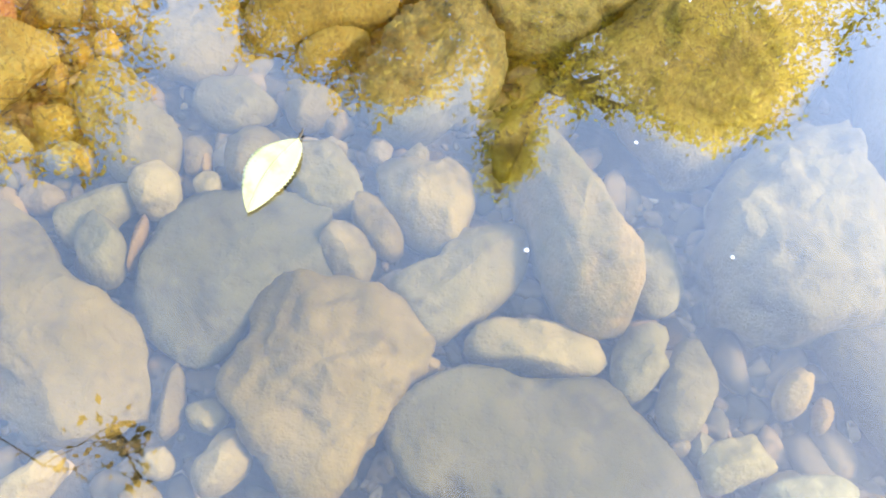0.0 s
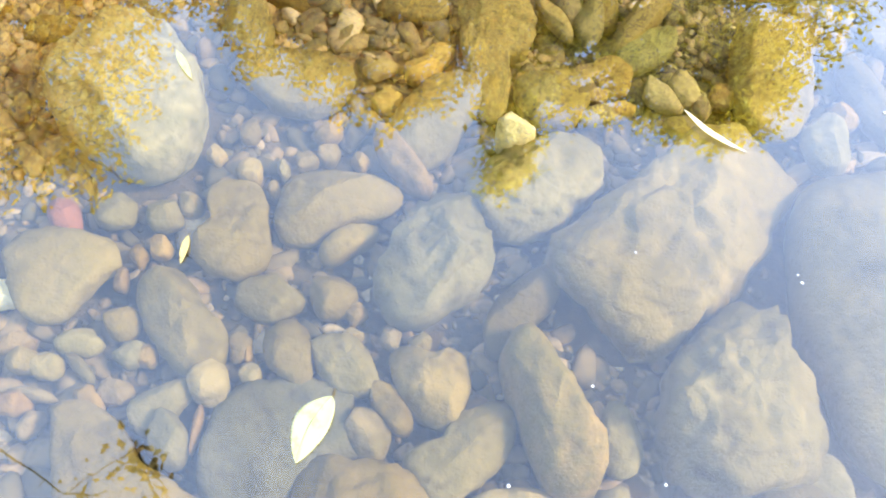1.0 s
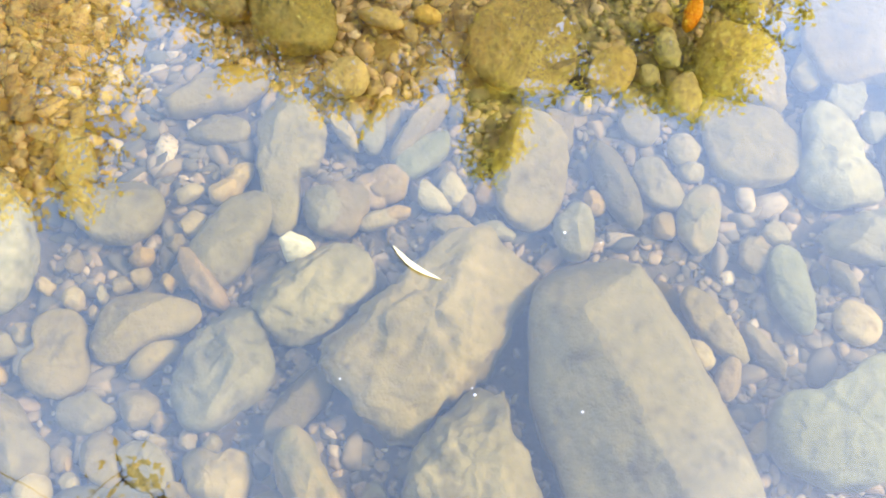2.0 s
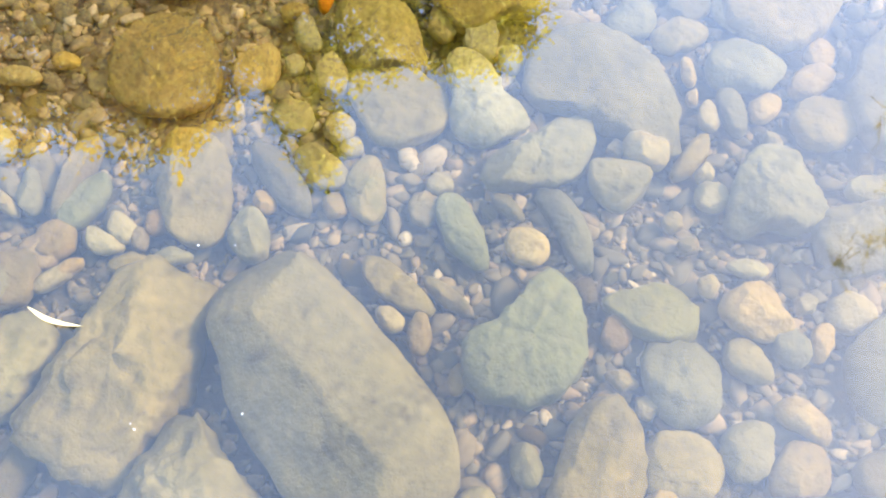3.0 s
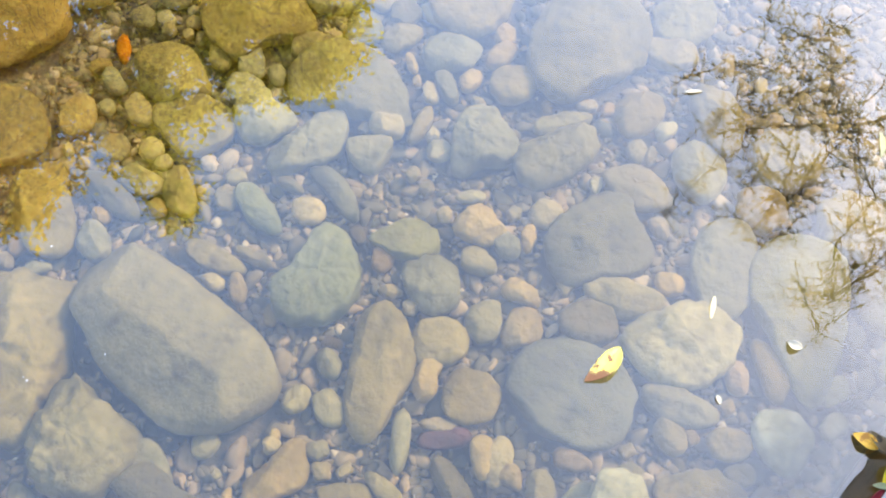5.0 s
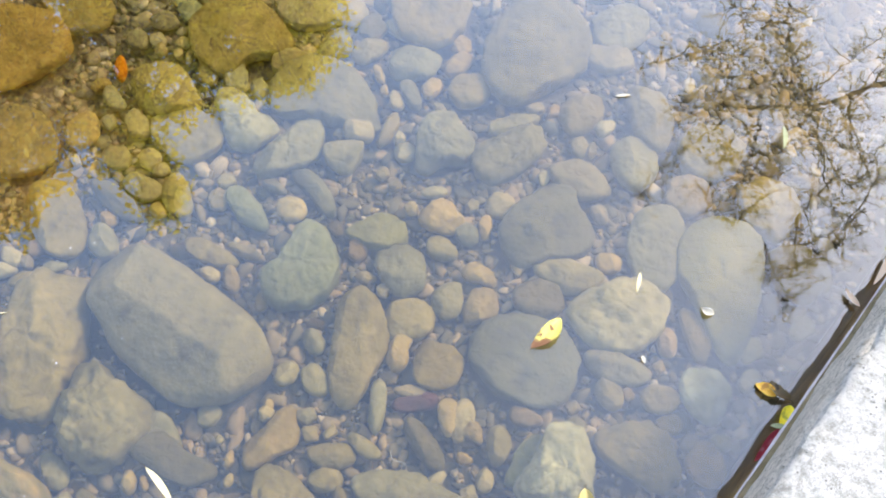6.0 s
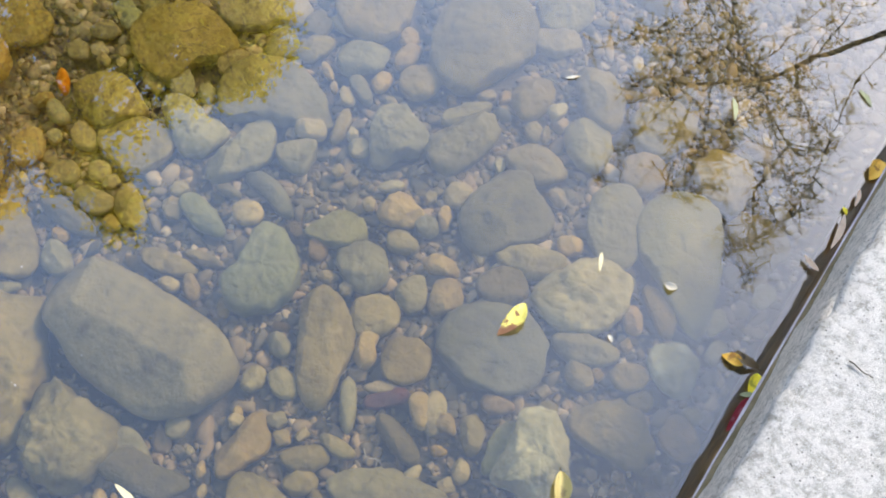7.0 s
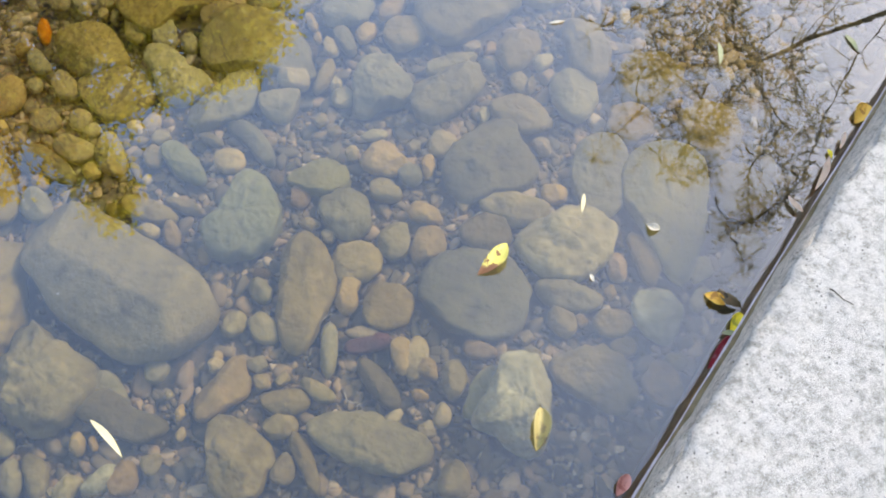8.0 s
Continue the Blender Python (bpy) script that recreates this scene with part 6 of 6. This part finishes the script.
def leaf(label, base, tip, width, mat, teeth=0, bend=0.0, cup=0.15, stalk=0.15, z=0.002, fold=0.0, widest=0.45):
    """A leaf from stalk end to tip: blade with midrib, a stalk, bent sideways by bend, cupped and folded."""
    a, b = Vector((*base, z)), Vector((*tip, z))
    length = (b - a).length
    rnd = random.Random(int(a.x * 5003 + a.y * 311))
    top = tagged(new("leaf"), label, "leaf", "fallen leaves")
    top.matrix_world = Matrix.Translation(a) @ pose(0, 0, 0, 0, 0, math.degrees(math.atan2(b.y - a.y, b.x - a.x)))
    nl, nw = max(24, teeth * 4), 8
    spine, bm, rows = [], bmesh.new(), []
    for i in range(nl + 1):
        f = i / nl
        y0 = bend * length * math.sin(math.pi * f)
        z0 = length * (0.05 * math.sin(3.1 * f + 0.3) * cup * 4 + 0.02 * noise.noise(Vector((f * 3, a.x * 9, 0))))
        spine.append(Vector((f * length, y0, max(0, z0))))
        k = f ** (math.log(0.5) / math.log(widest))
        w = width / 2 * max(0.02, math.sin(math.pi * k)) ** 0.8
        row = []
        for j in range(nw + 1):
            s = 2 * j / nw - 1
            edge = w * (1 - (0.13 * ((f * teeth) % 1.0) if teeth and abs(s) == 1 else 0))
            lift = cup * w * s * s * 1.2 + fold * w * max(0, s) + 0.05 * width * noise.noise(Vector((f * 4, s * 2, a.y * 7)))
            row.append(bm.verts.new(spine[-1] + Vector((0, s * edge, max(0.0, lift)))))
        rows.append(row)
    for r, q in zip(rows, rows[1:]):
        for j in range(nw):
            bm.faces.new((r[j], q[j], q[j + 1], r[j + 1]))
    under = [[bm.verts.new(v.co - Vector((0, 0, 0.0006))) for v in r] for r in rows]
    for r, q in zip(under, under[1:]):
        for j in range(nw):
            bm.faces.new((r[j + 1], q[j + 1], q[j], r[j]))
    for k in (0, nw):
        for i in range(nl):
            bm.faces.new((rows[i][k], under[i][k], under[i + 1][k], rows[i + 1][k])[::1 if k == 0 else -1])
    part("blade", bm, mat, top)
    rib = bmesh.new()
    tube(rib, [p + Vector((0, 0, 0.0006)) for p in spine[::3]], width * 0.022, width * 0.006, 5)
    part("midrib", rib, mat, top)
    if stalk:
        st = bmesh.new()
        tube(st, [Vector((-stalk * length * k / 4, -0.02 * length * (k / 4) ** 2, 0.0008)) for k in range(5)], width * 0.03, width * 0.022, 5)
        part("stalk", st, TWIG, top, "thin brown stalk")
    return top


leaf("pale yellow toothed leaf floating flat on the water", (0.383, 0.652), (0.375, 0.599), 0.027, PALE, 22, -0.07, 0.05, 0.12)
leaf("yellow leaf with brown patches floating on the water", (1.477, 0.642), (1.412, 0.613), 0.030, SPOTTED, 12, 0.08, 0.3, 0.05, fold=0.35)
leaf("narrow straw-coloured leaf floating on the water", (1.635, 0.672), (1.614, 0.642), 0.0072, STRAW)
leaf("small curled bleached leaf floating on the water", (1.714, 0.563), (1.700, 0.581), 0.014, WHITE, 0, 0.2, 0.6, 0.0)
leaf("tiny bleached leaf fragment floating on the water", (1.573, 0.540), (1.571, 0.526), 0.007, WHITE, 0, 0.0, 0.3, 0.0)
leaf("narrow pale willow leaf floating on the water", (0.802, 0.638), (0.828, 0.566), 0.0105, STRAW, 0, 0.04)
leaf("boat-shaped ochre leaf curled up on the water", (1.401, 0.381), (1.366, 0.328), 0.026, OCHRE, 0, 0.05, 0.9, 0.1)
leaf("narrow curved straw leaf floating on the water", (0.590, 0.988), (0.648, 0.961), 0.0055, STRAW, 0, -0.09)
leaf("short narrow pale leaf floating on the water", (0.147, 0.915), (0.172, 0.890), 0.0068, PALE)
leaf("narrow dull yellow leaf sunk low in the water", (0.232, 0.745), (0.236, 0.720), 0.0060, OCHRE)
leaf("thin bleached leaf floating flat on the water", (1.750, 1.010), (1.779, 1.003), 0.0058, WHITE)
leaf("slim pale green-white leaf floating on the water", (2.007, 0.846), (1.983, 0.803), 0.0085, PALE, 0, 0.06)
leaf("slim pale leaf floating near the bank", (2.229, 0.766), (2.227, 0.725), 0.0095, PALE, 0, 0.04)
leaf("small amber leaf caught beside the concrete bank", (1.737, 0.407), (1.718, 0.436), 0.021, AMBER, 0, 0.0, 0.4, 0.0, 0.004)
leaf("curled brown leaf caught beside the concrete bank", (1.756, 0.393), (1.743, 0.433), 0.018, BROWN, 0, 0.25, 0.9, 0.15, 0.003)
leaf("lemon yellow leaf caught beside the concrete bank", (1.751, 0.384), (1.719, 0.365), 0.022, LEMON, 0, 0.05, 0.4, 0.0, 0.006)
leaf("pale leaf tip lying beside the concrete bank", (1.724, 0.359), (1.704, 0.369), 0.0085, PALE, 0, 0.0, 0.2, 0.0, 0.009)
leaf("dark wine-red leaf caught beside the concrete bank", (1.715, 0.359), (1.657, 0.330), 0.022, WINE, 0, 0.06, 0.5, 0.1, 0.004)
leaf("round amber-yellow leaf caught beside the concrete bank", (2.169, 0.624), (2.126, 0.600), 0.030, AMBER, 0, 0.05, 0.4, 0.1, 0.004)
leaf("narrow straw leaf lying along the concrete bank", (2.038, 0.559), (1.977, 0.515), 0.0115, TAN, 0, 0.05, 0.1, 0.0, 0.016)
leaf("pale narrow leaf jutting from the concrete bank", (1.939, 0.491), (1.935, 0.526), 0.0105, TAN, 0, 0.05, 0.1, 0.0, 0.010)
leaf("thin pale leaf lying along the concrete bank", (2.094, 0.589), (2.065, 0.565), 0.0075, TAN, 0, 0.04, 0.1, 0.0, 0.012)
leaf("tiny yellow-green leaf beside the concrete bank", (2.052, 0.575), (2.048, 0.559), 0.008, LEMON, 0, 0.0, 0.3, 0.0, 0.004)
leaf("rose-red leaf caught beside the concrete bank", (1.469, 0.243), (1.438, 0.224), 0.018, ROSE, 0, 0.0, 0.5, 0.1, 0.004)

# a dry twig on the slab
dry = bmesh.new()
tube(dry, [Vector((0.034 * k / 6 - 0.017, 0.0012 * math.sin(k * 1.3), 0.0015 + 0.0004 * (k % 2))) for k in range(7)], 0.0011, 0.0006, 6)
dry_twig = part("twig", dry, TWIG, None)
tagged(dry_twig, "short dry grey twig lying on the concrete", "twig")
dry_twig.matrix_world = pose(1.762, 0.299, 0.235, 0, 0, -67)

# flecks of foam and seed fluff on the water
FLECK = plain_material("pale_fluff", (0.55, 0.55, 0.52), (0.8, 0.8, 0.78), 300.0, 0.9, 0.0005)
for k, (x, y) in enumerate(((0.702, 0.854), (0.563, 0.715), (0.521, 0.626), (0.574, 0.836), (0.627, 0.658), (0.763, 1.042), (0.802, 1.038), (0.810, 0.853), (0.706, 0.848))):
    bm = bmesh.new()
    bmesh.ops.create_icosphere(bm, subdivisions=2, radius=0.0008 + 0.00025 * (k % 3))
    for v in bm.verts:
        v.co *= 1 + 0.5 * noise.noise(v.co * 900 + Vector((k * 3.1, 0, 0)))
        v.co.z *= 0.5
    fleck = part("fleck", bm, FLECK)
    fleck.matrix_world = pose(x, y, 0.0006, 0, 0, 40 * k)
    tagged(fleck, "tiny pale fleck of fluff floating on the water", "fluff", "flecks on the water")

# sunken rootlets on the bed
ROOT = plain_material("pale_root", (0.27, 0.23, 0.16), (0.42, 0.37, 0.26), 60.0, 0.8, 0.001)
for x, y, turn, length, width in ((1.155, 0.578, -62, 0.062, 0.0012), (1.468, 0.375, -28, 0.045, 0.0009), (1.164, 0.721, -8, 0.05, 0.0009)):
    bm = bmesh.new()
    tube(bm, [Vector((length * k / 10, 0.005 * math.sin(k * 1.1 + x * 40), 0.003 * math.sin(k * 0.9))) for k in range(11)], width, width * 0.5, 6)
    for side in (-1, 1):
        tube(bm, [Vector((length * (0.5 + 0.04 * k), side * 0.004 * k, 0.001 * k)) for k in range(5)], width * 0.6, width * 0.3, 5)
    root = part("rootlet", bm, ROOT)
    root.matrix_world = pose(x, y, BED + 0.022, 0, 0, turn)
    tagged(root, "pale crooked rootlet lying on the gravel under water", "root", "sunken rootlets")
